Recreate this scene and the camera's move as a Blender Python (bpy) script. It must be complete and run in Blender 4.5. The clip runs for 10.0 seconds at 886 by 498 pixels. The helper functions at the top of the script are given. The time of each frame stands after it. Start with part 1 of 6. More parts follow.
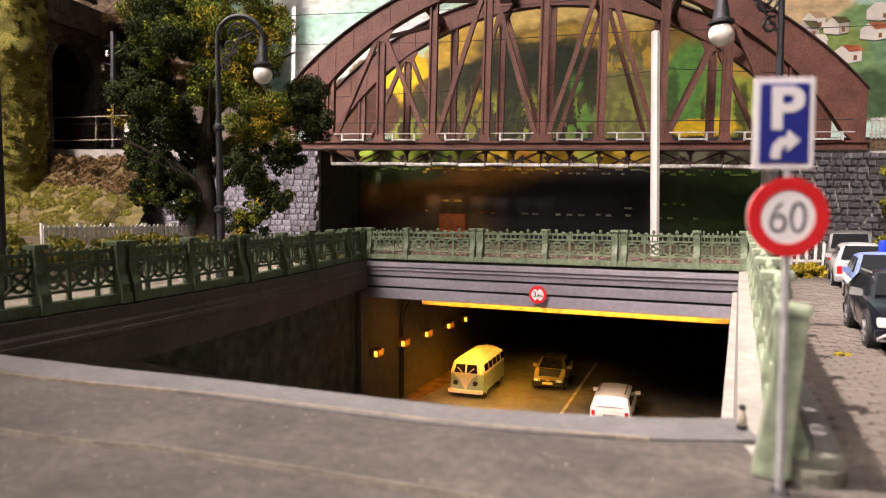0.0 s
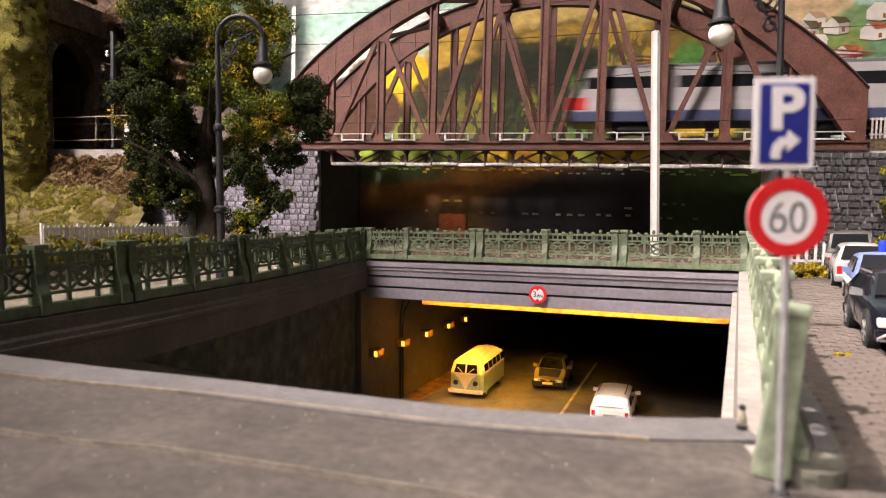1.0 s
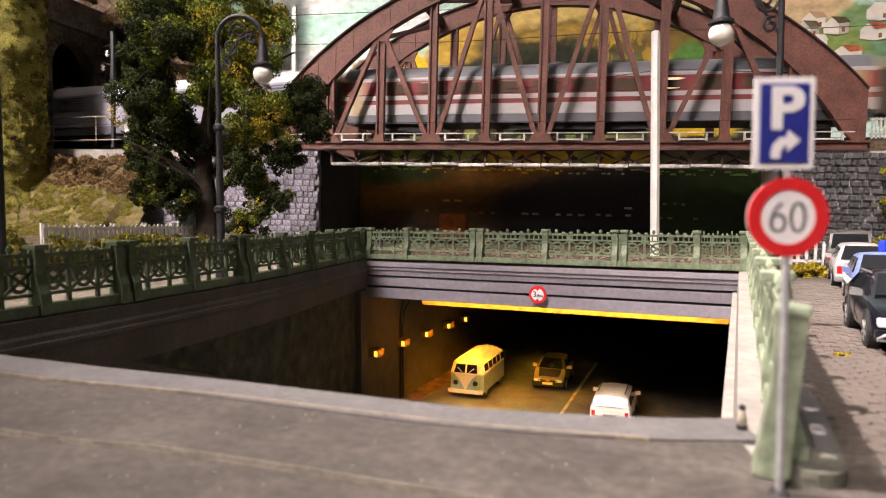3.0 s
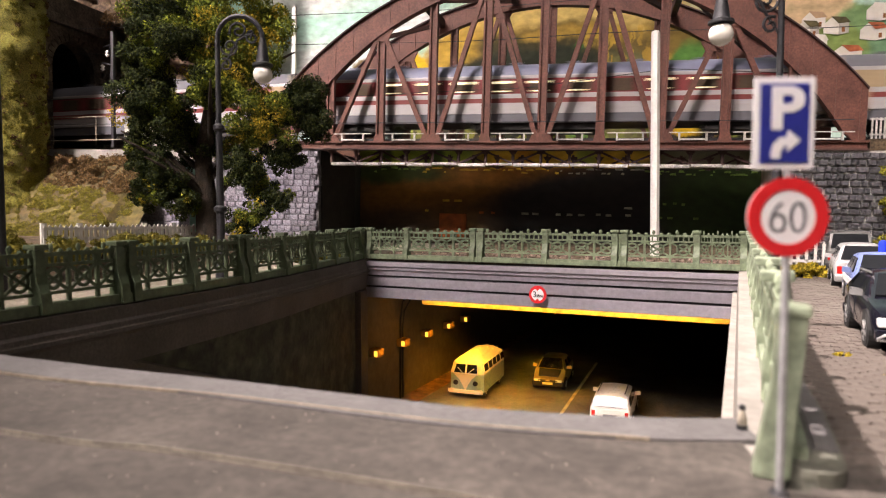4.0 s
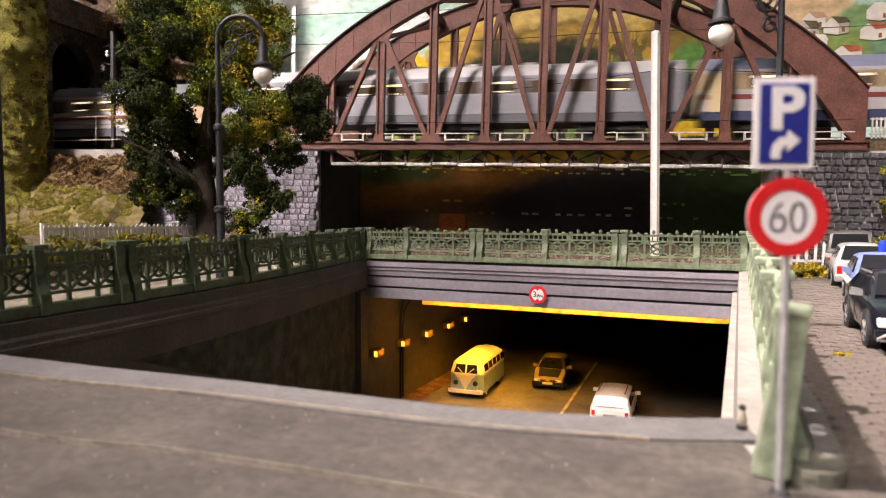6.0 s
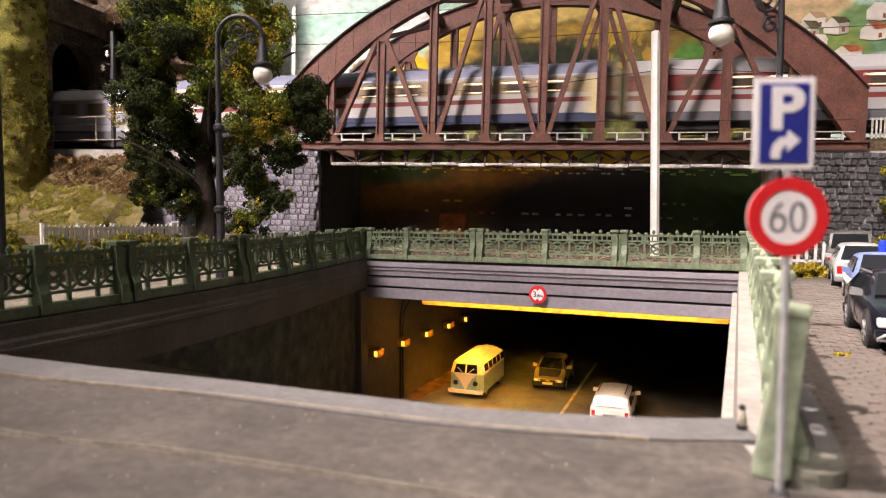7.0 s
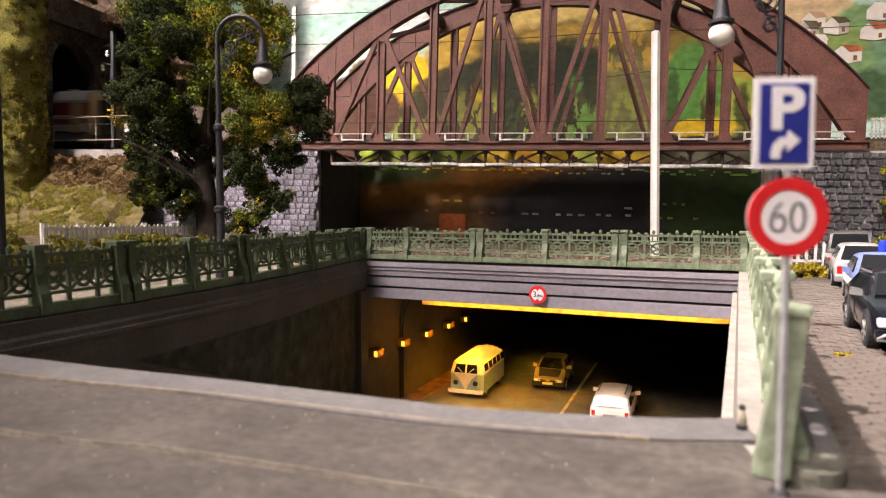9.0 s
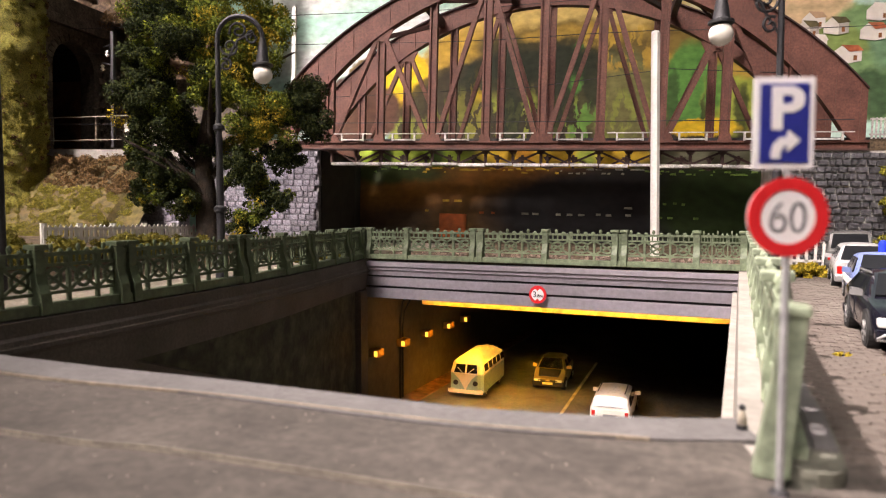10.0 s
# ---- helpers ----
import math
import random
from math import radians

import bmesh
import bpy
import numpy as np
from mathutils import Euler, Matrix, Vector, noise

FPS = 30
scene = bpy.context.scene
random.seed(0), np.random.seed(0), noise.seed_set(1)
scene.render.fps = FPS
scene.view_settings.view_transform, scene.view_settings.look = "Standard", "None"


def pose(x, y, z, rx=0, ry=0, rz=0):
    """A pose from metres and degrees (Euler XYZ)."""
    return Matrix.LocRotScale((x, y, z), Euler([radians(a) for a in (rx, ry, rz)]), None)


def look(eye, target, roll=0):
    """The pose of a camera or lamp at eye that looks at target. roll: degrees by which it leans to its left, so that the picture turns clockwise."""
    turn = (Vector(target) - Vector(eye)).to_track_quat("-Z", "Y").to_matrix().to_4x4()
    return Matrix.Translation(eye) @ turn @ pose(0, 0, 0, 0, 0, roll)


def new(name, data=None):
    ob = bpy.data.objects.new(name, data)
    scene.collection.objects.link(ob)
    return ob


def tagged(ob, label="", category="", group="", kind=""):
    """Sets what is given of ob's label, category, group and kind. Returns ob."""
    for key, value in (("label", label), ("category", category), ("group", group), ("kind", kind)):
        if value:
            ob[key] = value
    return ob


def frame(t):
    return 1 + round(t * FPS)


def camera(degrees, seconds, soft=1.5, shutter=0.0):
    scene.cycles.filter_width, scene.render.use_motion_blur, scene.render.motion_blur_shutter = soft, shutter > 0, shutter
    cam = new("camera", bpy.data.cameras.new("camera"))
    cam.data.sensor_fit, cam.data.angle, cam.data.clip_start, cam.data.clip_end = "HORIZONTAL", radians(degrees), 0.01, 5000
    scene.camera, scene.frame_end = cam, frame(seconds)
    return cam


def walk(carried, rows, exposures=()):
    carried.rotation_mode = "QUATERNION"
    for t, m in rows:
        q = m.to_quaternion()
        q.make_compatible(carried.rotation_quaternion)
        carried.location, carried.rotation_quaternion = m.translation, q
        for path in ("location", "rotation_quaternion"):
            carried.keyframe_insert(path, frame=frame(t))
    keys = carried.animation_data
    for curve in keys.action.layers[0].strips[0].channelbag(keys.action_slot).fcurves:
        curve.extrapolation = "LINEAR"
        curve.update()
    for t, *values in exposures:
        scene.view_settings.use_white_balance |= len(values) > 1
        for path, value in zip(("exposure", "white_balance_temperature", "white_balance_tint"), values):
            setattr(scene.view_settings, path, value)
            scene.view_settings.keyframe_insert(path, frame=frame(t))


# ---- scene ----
# A model railway layout in scale 1:87. Sizes below are written in metres of the
# prototype; K brings them to the true size of the model.
K = 1 / 87
cam = camera(69.03, 10.0, soft=1.1, shutter=0.7)
EYE = pose(0, 0, 1.92 * K, 86.89, 0, 24.7)
cam.data.dof.use_dof, cam.data.dof.focus_distance, cam.data.dof.aperture_fstop = True, 27 * K, 48
walk(cam, [(0, EYE), (10, EYE)], exposures=[(0, 0.07), (10, 0.12)])

# ---- light: a closed exhibition room with ceiling panels ----
world = bpy.data.worlds.new("room_air")
scene.world = world
world.use_nodes = True
world.node_tree.nodes["Background"].inputs[0].default_value = (1.0, 0.86, 0.7, 1)
world.node_tree.nodes["Background"].inputs[1].default_value = 0.05


def area_lamp(name, at, target, sx, sy, watts, colour):
    data = bpy.data.lights.new(name, "AREA")
    data.shape, data.size, data.size_y = "RECTANGLE", sx * K, sy * K
    data.energy, data.color = watts, colour
    ob = new(name, data)
    ob.matrix_world = look(Vector(at) * K, Vector(target) * K)
    return ob


def spot_lamp(name, at, target, degrees, watts, colour, radius, blend=1.0):
    data = bpy.data.lights.new(name, "SPOT")
    data.spot_size, data.spot_blend, data.shadow_soft_size = radians(degrees), blend, radius * K
    data.energy, data.color = watts, colour
    ob = new(name, data)
    ob.matrix_world = look(Vector(at) * K, Vector(target) * K)
    return ob


def bulb(at, watts, colour, radius):
    data = bpy.data.lights.new("sodium_bulb_light", "POINT")
    data.energy, data.color, data.shadow_soft_size = watts, colour, radius * K
    ob = new("sodium_bulb_light", data)
    ob.location = Vector(at) * K


WARM = (1.0, 0.85, 0.8)
AMBER = (1.0, 0.37, 0.015)
LAMPS = [(-62, -120, 126), (-8, 6, 126), (-52, -140, 126), (-62, -6, 126), (-14, -60, 126)]
area_lamp("ceiling_lamp", (-8, 6, 123), (-6, 24, 0), 15, 15, 3, WARM)
spot_lamp("spot_lamp", (-52, -140, 120), (13, 32, 3), 21, 260, WARM, 36)
spot_lamp("spot_lamp", (-62, -6, 124), (4, 14, 0), 14, 430, WARM, 2.5)
spot_lamp("spot_lamp", (-14, -60, 124), (3, 43, 9), 24, 690, WARM, 42)
spot_lamp("spot_lamp", (-62, -120, 116), (-44, 24, 14), 11.5, 1500, WARM, 22)
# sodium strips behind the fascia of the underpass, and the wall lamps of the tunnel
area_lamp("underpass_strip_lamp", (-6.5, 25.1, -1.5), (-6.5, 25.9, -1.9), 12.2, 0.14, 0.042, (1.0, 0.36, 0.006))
area_lamp("underpass_lamp", (-10.9, 28.2, -1.4), (-10.9, 30.2, -7.0), 2.2, 0.3, 0.06, (1.0, 0.42, 0.03)).data.spread = radians(95)
for y in (24.73, 27.27, 29.85, 32.62):
    bulb((-14.2, y, -4.25), 0.0009, AMBER, 0.12)


# ---- materials ----
def mat(name, c, rough=0.65, metal=0.0, var=0.18, scale=1.2, bump=0.15, fine=14.0, c2=None, rand=0.0, spec=0.4, dirt=0.0, trans=0.0, coat=0.0):
    """A surface with variation at two sizes; scale and fine are per metre of the prototype."""
    m = bpy.data.materials.new(name)
    m.use_nodes = True
    t = m.node_tree
    n, l = t.nodes, t.links
    b = n["Principled BSDF"]
    b.inputs["Roughness"].default_value, b.inputs["Metallic"].default_value = rough, metal
    b.inputs["Specular IOR Level"].default_value = spec
    b.inputs["Transmission Weight"].default_value = trans
    b.inputs["Coat Weight"].default_value = coat
    tc = n.new("ShaderNodeTexCoord")
    big, small = n.new("ShaderNodeTexNoise"), n.new("ShaderNodeTexNoise")
    for node, s, d in ((big, scale, 4), (small, fine, 6)):
        node.inputs["Scale"].default_value, node.inputs["Detail"].default_value = s / K, d
        node.inputs["Roughness"].default_value = 0.6
        l.new(tc.outputs["Object"], node.inputs["Vector"])
    ramp = n.new("ShaderNodeValToRGB")
    d2 = c2 if c2 else tuple(x * (1 - 2.2 * var) for x in c)
    u2 = c if c2 else tuple(min(1, x * (1 + var)) for x in c)
    ramp.color_ramp.elements[0].position, ramp.color_ramp.elements[1].position = 0.33, 0.67
    ramp.color_ramp.elements[0].color, ramp.color_ramp.elements[1].color = (*d2, 1), (*u2, 1)
    l.new(big.outputs["Fac"], ramp.inputs["Fac"])
    mix = n.new("ShaderNodeMix")
    mix.data_type, mix.blend_type = "RGBA", "OVERLAY"
    mix.inputs["Factor"].default_value = min(1.0, var * 2.2 + dirt)
    l.new(ramp.outputs["Color"], mix.inputs["A"])
    con = n.new("ShaderNodeMapRange")
    con.inputs["From Min"].default_value, con.inputs["From Max"].default_value = 0.34, 0.66
    con.inputs["To Min"].default_value, con.inputs["To Max"].default_value = 0.12, 0.9
    l.new(small.outputs["Fac"], con.inputs["Value"])
    l.new(con.outputs["Result"], mix.inputs["B"])
    out = mix.outputs["Result"]
    if rand:
        info, hsv, mr = n.new("ShaderNodeObjectInfo"), n.new("ShaderNodeHueSaturation"), n.new("ShaderNodeMapRange")
        mr.inputs["To Min"].default_value, mr.inputs["To Max"].default_value = 1 - rand, 1 + rand
        l.new(info.outputs["Random"], mr.inputs["Value"])
        l.new(mr.outputs["Result"], hsv.inputs["Value"])
        l.new(out, hsv.inputs["Color"])
        out = hsv.outputs["Color"]
    l.new(out, b.inputs["Base Color"])
    if rough > 0.2:
        rr = n.new("ShaderNodeMapRange")
        rr.inputs["To Min"].default_value, rr.inputs["To Max"].default_value = rough - 0.12, min(1, rough + 0.12)
        l.new(small.outputs["Fac"], rr.inputs["Value"])
        l.new(rr.outputs["Result"], b.inputs["Roughness"])
    if bump:
        bp = n.new("ShaderNodeBump")
        bp.inputs["Strength"].default_value, bp.inputs["Distance"].default_value = min(1, bump * 2), 0.06 * K
        l.new(small.outputs["Fac"], bp.inputs["Height"])
        l.new(bp.outputs["Normal"], b.inputs["Normal"])
    return m


def glow(name, c, strength):
    m = bpy.data.materials.new(name)
    m.use_nodes = True
    b = m.node_tree.nodes["Principled BSDF"]
    b.inputs["Base Color"].default_value = (*c, 1)
    b.inputs["Emission Color"].default_value, b.inputs["Emission Strength"].default_value = (*c, 1), strength
    return m


M = dict(
    asphalt=mat("foreground_asphalt", (0.067, 0.058, 0.05), 0.85, scale=0.9, fine=9, var=0.2, bump=0.1),
    coping=mat("concrete_coping", (0.108, 0.102, 0.102), 0.8, scale=0.9, fine=12, var=0.12, bump=0.2),
    joint=mat("pale_joint", (0.22, 0.185, 0.14), 0.8, scale=2, var=0.15),
    jointdull=mat("dull_joint", (0.165, 0.143, 0.115), 0.8, scale=2, var=0.2),
    fascia=mat("grey_painted_fascia", (0.22, 0.20, 0.23), 0.6, scale=0.4, fine=6, var=0.07, bump=0.06),
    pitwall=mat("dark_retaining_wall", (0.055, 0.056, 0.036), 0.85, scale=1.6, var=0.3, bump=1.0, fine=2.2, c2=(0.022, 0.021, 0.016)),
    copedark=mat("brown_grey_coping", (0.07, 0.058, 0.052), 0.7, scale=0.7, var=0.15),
    tunnelwall=mat("tunnel_plaster", (0.105, 0.087, 0.055), 0.85, scale=0.5, var=0.1, fine=3),
    roadway=mat("underpass_road", (0.13, 0.115, 0.085), 0.85, scale=0.4, var=0.2, bump=0.3),
    jamb=mat("pale_concrete_jamb", (0.21, 0.195, 0.175), 0.8, scale=0.8, var=0.1, fine=5),
    green=mat("green_cast_iron", (0.085, 0.112, 0.06), 0.55, scale=1.2, fine=8, var=0.14, bump=0.1),
    rust=mat("red_brown_steel", (0.125, 0.05, 0.036), 0.6, scale=0.8, fine=10, var=0.16, bump=0.12),
    darksteel=mat("dark_brown_steel", (0.06, 0.03, 0.025), 0.6, scale=0.8, var=0.2),
    whitesteel=mat("pale_grey_steel", (0.5, 0.48, 0.45), 0.5, scale=1.3, var=0.26),
    white=mat("white_paint", (0.74, 0.72, 0.68), 0.5, scale=1.0, var=0.08, bump=0.05),
    stone=mat("grey_masonry_stone", (0.17, 0.16, 0.185), 0.85, scale=1.6, fine=9, var=0.22, bump=0.6, rand=0.3),
    stonedark=mat("dark_basalt_stone", (0.085, 0.083, 0.09), 0.8, scale=1.6, fine=9, var=0.22, bump=0.6, rand=0.35),
    mortar=mat("pale_mortar", (0.55, 0.53, 0.5), 0.9, scale=2, var=0.2),
    cobble=mat("brown_grey_cobble", (0.115, 0.1, 0.086), 0.85, scale=0.45, fine=10, var=0.2, bump=0.3, rand=0.06, c2=(0.07, 0.054, 0.046)),
    cobblebed=mat("cobble_joint_dirt", (0.085, 0.073, 0.063), 0.9, scale=2, var=0.25),
    earth=mat("brown_earth", (0.12, 0.085, 0.05), 0.95, scale=1.2, fine=9, var=0.3, bump=0.6),
    rock=mat("brown_crag_rock", (0.13, 0.085, 0.05), 0.9, scale=0.5, fine=4, var=0.3, bump=0.9, c2=(0.05, 0.032, 0.02)),
    grass=mat("olive_scatter_grass", (0.24, 0.22, 0.04), 0.95, scale=0.8, fine=14, var=0.3, bump=0.9, c2=(0.12, 0.11, 0.02)),
    pave=mat("pale_sand_pavement", (0.33, 0.29, 0.23), 0.9, scale=0.8, var=0.15),
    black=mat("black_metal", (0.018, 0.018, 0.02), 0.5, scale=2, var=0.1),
    iron=mat("dark_grey_iron", (0.03, 0.03, 0.034), 0.5, metal=0.3, scale=2, var=0.15),
    globe=mat("opal_glass_globe", (0.78, 0.75, 0.68), 0.25, var=0.03, bump=0),
    signwhite=mat("sign_white", (0.7, 0.68, 0.68), 0.4, var=0.03, bump=0),
    signred=mat("sign_red", (0.56, 0.018, 0.022), 0.4, var=0.06, bump=0.02),
    signblue=mat("sign_blue", (0.02, 0.026, 0.2), 0.4, var=0.05, bump=0.02),
    signgrey=mat("sign_figure_grey", (0.15, 0.15, 0.16), 0.5, var=0.05, bump=0),
    bark=mat("dark_bark", (0.035, 0.024, 0.015), 0.95, scale=3, var=0.3, bump=0.8),
    laneyellow=mat("lane_line_yellow", (0.55, 0.46, 0.25), 0.8, scale=2, var=0.2),
    room=mat("room_wall_paint", (0.13, 0.115, 0.1), 0.9, scale=0.02, fine=0.5, var=0.06, bump=0.02),
)


# ---- building helpers ----
def thing(name, at=(0, 0, 0), rz=0, rx=0, ry=0, label="", category="", group="", kind=""):
    ob = new(name)
    ob.empty_display_size = 0.01
    ob.matrix_world = pose(at[0] * K, at[1] * K, at[2] * K, rx, ry, rz)
    return tagged(ob, label, category, group, kind)


def mesh_of(name, bm, material, smooth=False):
    bmesh.ops.scale(bm, vec=(K, K, K), verts=bm.verts)
    bmesh.ops.recalc_face_normals(bm, faces=bm.faces)
    me = bpy.data.meshes.new(name)
    bm.to_mesh(me)
    bm.free()
    me.materials.append(M[material] if isinstance(material, str) else material)
    if smooth:
        me.polygons.foreach_set("use_smooth", [True] * len(me.polygons))
        me.set_sharp_from_angle(angle=radians(38))
    return me


def part(name, bm, material, parent=None, label="", kind="", smooth=False, at=None):
    ob = new(name, mesh_of(name, bm, material, smooth))
    if parent:
        ob.parent = parent
    if at:
        ob.matrix_basis = pose(at[0] * K, at[1] * K, at[2] * K, *at[3:])
    return tagged(ob, label, kind=kind)


def shared(name, me, parent, at):
    ob = new(name, me)
    ob.parent = parent
    ob.matrix_basis = pose(at[0] * K, at[1] * K, at[2] * K, *at[3:])
    return ob


def B():
    return bmesh.new()


def box(bm, x0, x1, y0, y1, z0, z1, bev=0.0):
    r = bmesh.ops.create_cube(bm, size=1.0, matrix=Matrix.Translation(((x0 + x1) / 2, (y0 + y1) / 2, (z0 + z1) / 2)) @ Matrix.Diagonal((abs(x1 - x0), abs(y1 - y0), abs(z1 - z0), 1)))
    if bev:
        vs = set(r["verts"])
        bmesh.ops.bevel(bm, geom=[e for e in bm.edges if e.verts[0] in vs and e.verts[1] in vs], offset=bev, segments=2, affect="EDGES", profile=0.6)
    return bm


def rod(bm, p, q, r0, r1=None, seg=8, cap=True):
    p, q = Vector(p), Vector(q)
    d = q - p
    m = Matrix.Translation((p + q) / 2) @ d.to_track_quat("Z", "Y").to_matrix().to_4x4()
    bmesh.ops.create_cone(bm, cap_ends=cap, segments=seg, radius1=r0, radius2=r0 if r1 is None else r1, depth=d.length, matrix=m)
    return bm


def beam(bm, p, q, w, h, upv=(0, 0, 1)):
    """A square bar from p to q, w across and h along upv."""
    p, q = Vector(p), Vector(q)
    d = (q - p).normalized()
    side = d.cross(Vector(upv)).normalized()
    u = side.cross(d)
    m = Matrix((side, d, u)).transposed().to_4x4()
    m.translation = (p + q) / 2
    bmesh.ops.create_cube(bm, size=1.0, matrix=m @ Matrix.Diagonal((w, (q - p).length, h, 1)))
    return bm


def ball(bm, c, r, seg=16, sz=1.0):
    bmesh.ops.create_uvsphere(bm, u_segments=seg, v_segments=seg // 2 + 2, radius=r, matrix=Matrix.Translation(c) @ Matrix.Diagonal((1, 1, sz, 1)))
    return bm


def lathe(bm, prof, seg=16, c=(0, 0, 0)):
    rings = []
    for r, z in prof:
        rings.append([bm.verts.new((c[0] + r * math.cos(2 * math.pi * i / seg), c[1] + r * math.sin(2 * math.pi * i / seg), c[2] + z)) for i in range(seg)])
    for a, b in zip(rings, rings[1:]):
        for i in range(seg):
            bm.faces.new((a[i], a[(i + 1) % seg], b[(i + 1) % seg], b[i]))
    bm.faces.new(rings[0])
    bm.faces.new(rings[-1])
    return bm


def tube(bm, pts, r, seg=6, r1=None):
    """A round bar along points."""
    pts = [Vector(p) for p in pts]
    rings = []
    for i, p in enumerate(pts):
        d = (pts[min(i + 1, len(pts) - 1)] - pts[max(i - 1, 0)]).normalized()
        q = d.to_track_quat("Z", "Y")
        rr = r if r1 is None else r + (r1 - r) * i / (len(pts) - 1)
        rings.append([bm.verts.new(p + q @ Vector((rr * math.cos(2 * math.pi * k / seg), rr * math.sin(2 * math.pi * k / seg), 0))) for k in range(seg)])
    for a, b in zip(rings, rings[1:]):
        best = min(range(seg), key=lambda o: (a[0].co - b[o].co).length)
        for i in range(seg):
            bm.faces.new((a[i], a[(i + 1) % seg], b[(i + 1 + best) % seg], b[(i + best) % seg]))
    bm.faces.new(rings[0])
    bm.faces.new(rings[-1])
    return bm


def prism(bm, pts, axis, a, b):
    """A flat outline of 2D points, given depth along an axis from a to b."""
    def at(p, d):
        return {"x": (d, p[0], p[1]), "y": (p[0], d, p[1]), "z": (p[0], p[1], d)}[axis]
    lo = [bm.verts.new(at(p, a)) for p in pts]
    hi = [bm.verts.new(at(p, b)) for p in pts]
    bm.faces.new(lo)
    bm.faces.new(hi)
    for i in range(len(pts)):
        j = (i + 1) % len(pts)
        bm.faces.new((lo[i], lo[j], hi[j], hi[i]))
    return bm


def ribbon(bm, pts, offs, z0, z1):
    """A curb that follows a line in plan, between two sideways offsets."""
    n = len(pts)
    dirs = []
    for i in range(n):
        d = Vector(pts[min(i + 1, n - 1)]) - Vector(pts[max(i - 1, 0)])
        d.normalize()
        dirs.append(Vector((-d.y, d.x)))
    loops = []
    for p, s in zip(pts, dirs):
        a, b = Vector(p) + s * offs[0], Vector(p) + s * offs[1]
        loops.append([bm.verts.new((*a, z0)), bm.verts.new((*b, z0)), bm.verts.new((*b, z1)), bm.verts.new((*a, z1))])
    for u, v in zip(loops, loops[1:]):
        for i in range(4):
            bm.faces.new((u[i], u[(i + 1) % 4], v[(i + 1) % 4], v[i]))
    bm.faces.new(loops[0])
    bm.faces.new(loops[-1])
    return bm


def curve(pts, n=40):
    """A smooth line through points in plan."""
    out = []
    P = [Vector(p) for p in pts]
    P = [2 * P[0] - P[1]] + P + [2 * P[-1] - P[-2]]
    per = max(2, n // (len(pts) - 1))
    for i in range(1, len(P) - 2):
        for k in range(per):
            t = k / per
            a, b, c, d = P[i - 1], P[i], P[i + 1], P[i + 2]
            out.append(0.5 * ((2 * b) + (c - a) * t + (2 * a - 5 * b + 4 * c - d) * t * t + (3 * b - a - 3 * c + d) * t ** 3))
    out.append(P[-2])
    return [tuple(p) for p in out]


# ---- frame of the railway line: s along it, n across it, rising to the left ----
HEAD = 10.7
TRACK = pose(-12.134 * K, 31.902 * K, 5.70 * K, 0, math.degrees(math.atan(0.0255)), HEAD)


def rail_place(ob, s=0.0, n=0.0, z=0.0):
    ob.matrix_world = TRACK @ pose(s * K, n * K, z * K)
    return ob


# ================= the setting =================
# room that closes the place
room = thing("room_shell", label="plain painted walls of the exhibition room", category="room", kind="structure")
bm = box(B(), -330, 330, -270, -262, -90, 136)
box(bm, -338, -330, -270, 120, -90, 136), box(bm, 330, 338, -270, 120, -90, 136), box(bm, -338, 338, -270, 130, -98, -90)
part("wall", bm, "room", room)
part("ceiling", box(B(), -338, 338, -270, 130, 132, 138), "room", None, kind="structure")
for lx, ly, lz in LAMPS:
    cl = thing("ceiling_light", (lx, ly, 130), label="square white ceiling light panel of the room", category="ceiling light", group="ceiling lights")
    part("frame", box(B(), -9, 9, -9, 9, 0, 2), "white", cl)

# foreground street, bounded by the curved edge of the well
EDGE = curve([(-16, 5.2), (-12.2, 5.25), (-9.07, 5.34), (-6.98, 5.45), (-5.32, 5.6), (-2.55, 5.78), (-0.97, 6.12), (0.0, 6.5)], 70)
ground = thing("ground", label="street plate of the layout round the underpass", category="ground", kind="structure")
bm = prism(B(), [(-60, -60)] + [(60, -60), (60, 5.0), (0.3, 5.0), (0.0, 6.1)] + [(x, y - 0.35) for x, y in reversed(EDGE)] + [(-60, 5.0)], "z", -0.6, 0.0)
part("street", bm, "asphalt", ground, "worn brown-grey asphalt with pale joints")
part("edge_coping", ribbon(B(), EDGE, (0.0, -0.58), -0.45, 0.02), "coping", ground, "pale grey concrete coping of the well")
part("near_wall", ribbon(B(), EDGE, (-0.05, -0.4), -7.2, -0.45), "pitwall", ground)
LINE1 = curve([(-14, 4.7), (-8.04, 4.73), (-4.86, 5.1), (-2.35, 5.3), (-0.65, 5.6)], 60)
part("joint_strip", ribbon(B(), LINE1, (0.018, -0.018), -0.05, 0.03), "joint", ground)
part("joint_seam", ribbon(B(), [(x, y - 0.06) for x, y in LINE1], (0.012, -0.012), -0.05, 0.004), "copedark", ground)
LINE2 = curve([(-12, 3.1), (-5.88, 3.44), (-4.14, 3.72), (-2.16, 3.89), (-0.9, 3.95)], 60)
part("joint_strip", ribbon(B(), LINE2, (0.04, 0.02), -0.05, 0.02), "jointdull", ground)

part("joint_strip", ribbon(B(), LINE2, (-0.03, -0.045), -0.05, 0.014), "jointdull", ground)

part("dark_stain", prism(B(), [(-6.95 + 0.12 * math.cos(k * math.pi / 8), 4.68 + 0.05 * math.sin(k * math.pi / 8)) for k in range(16)], "z", -0.02, 0.006), "copedark", ground)

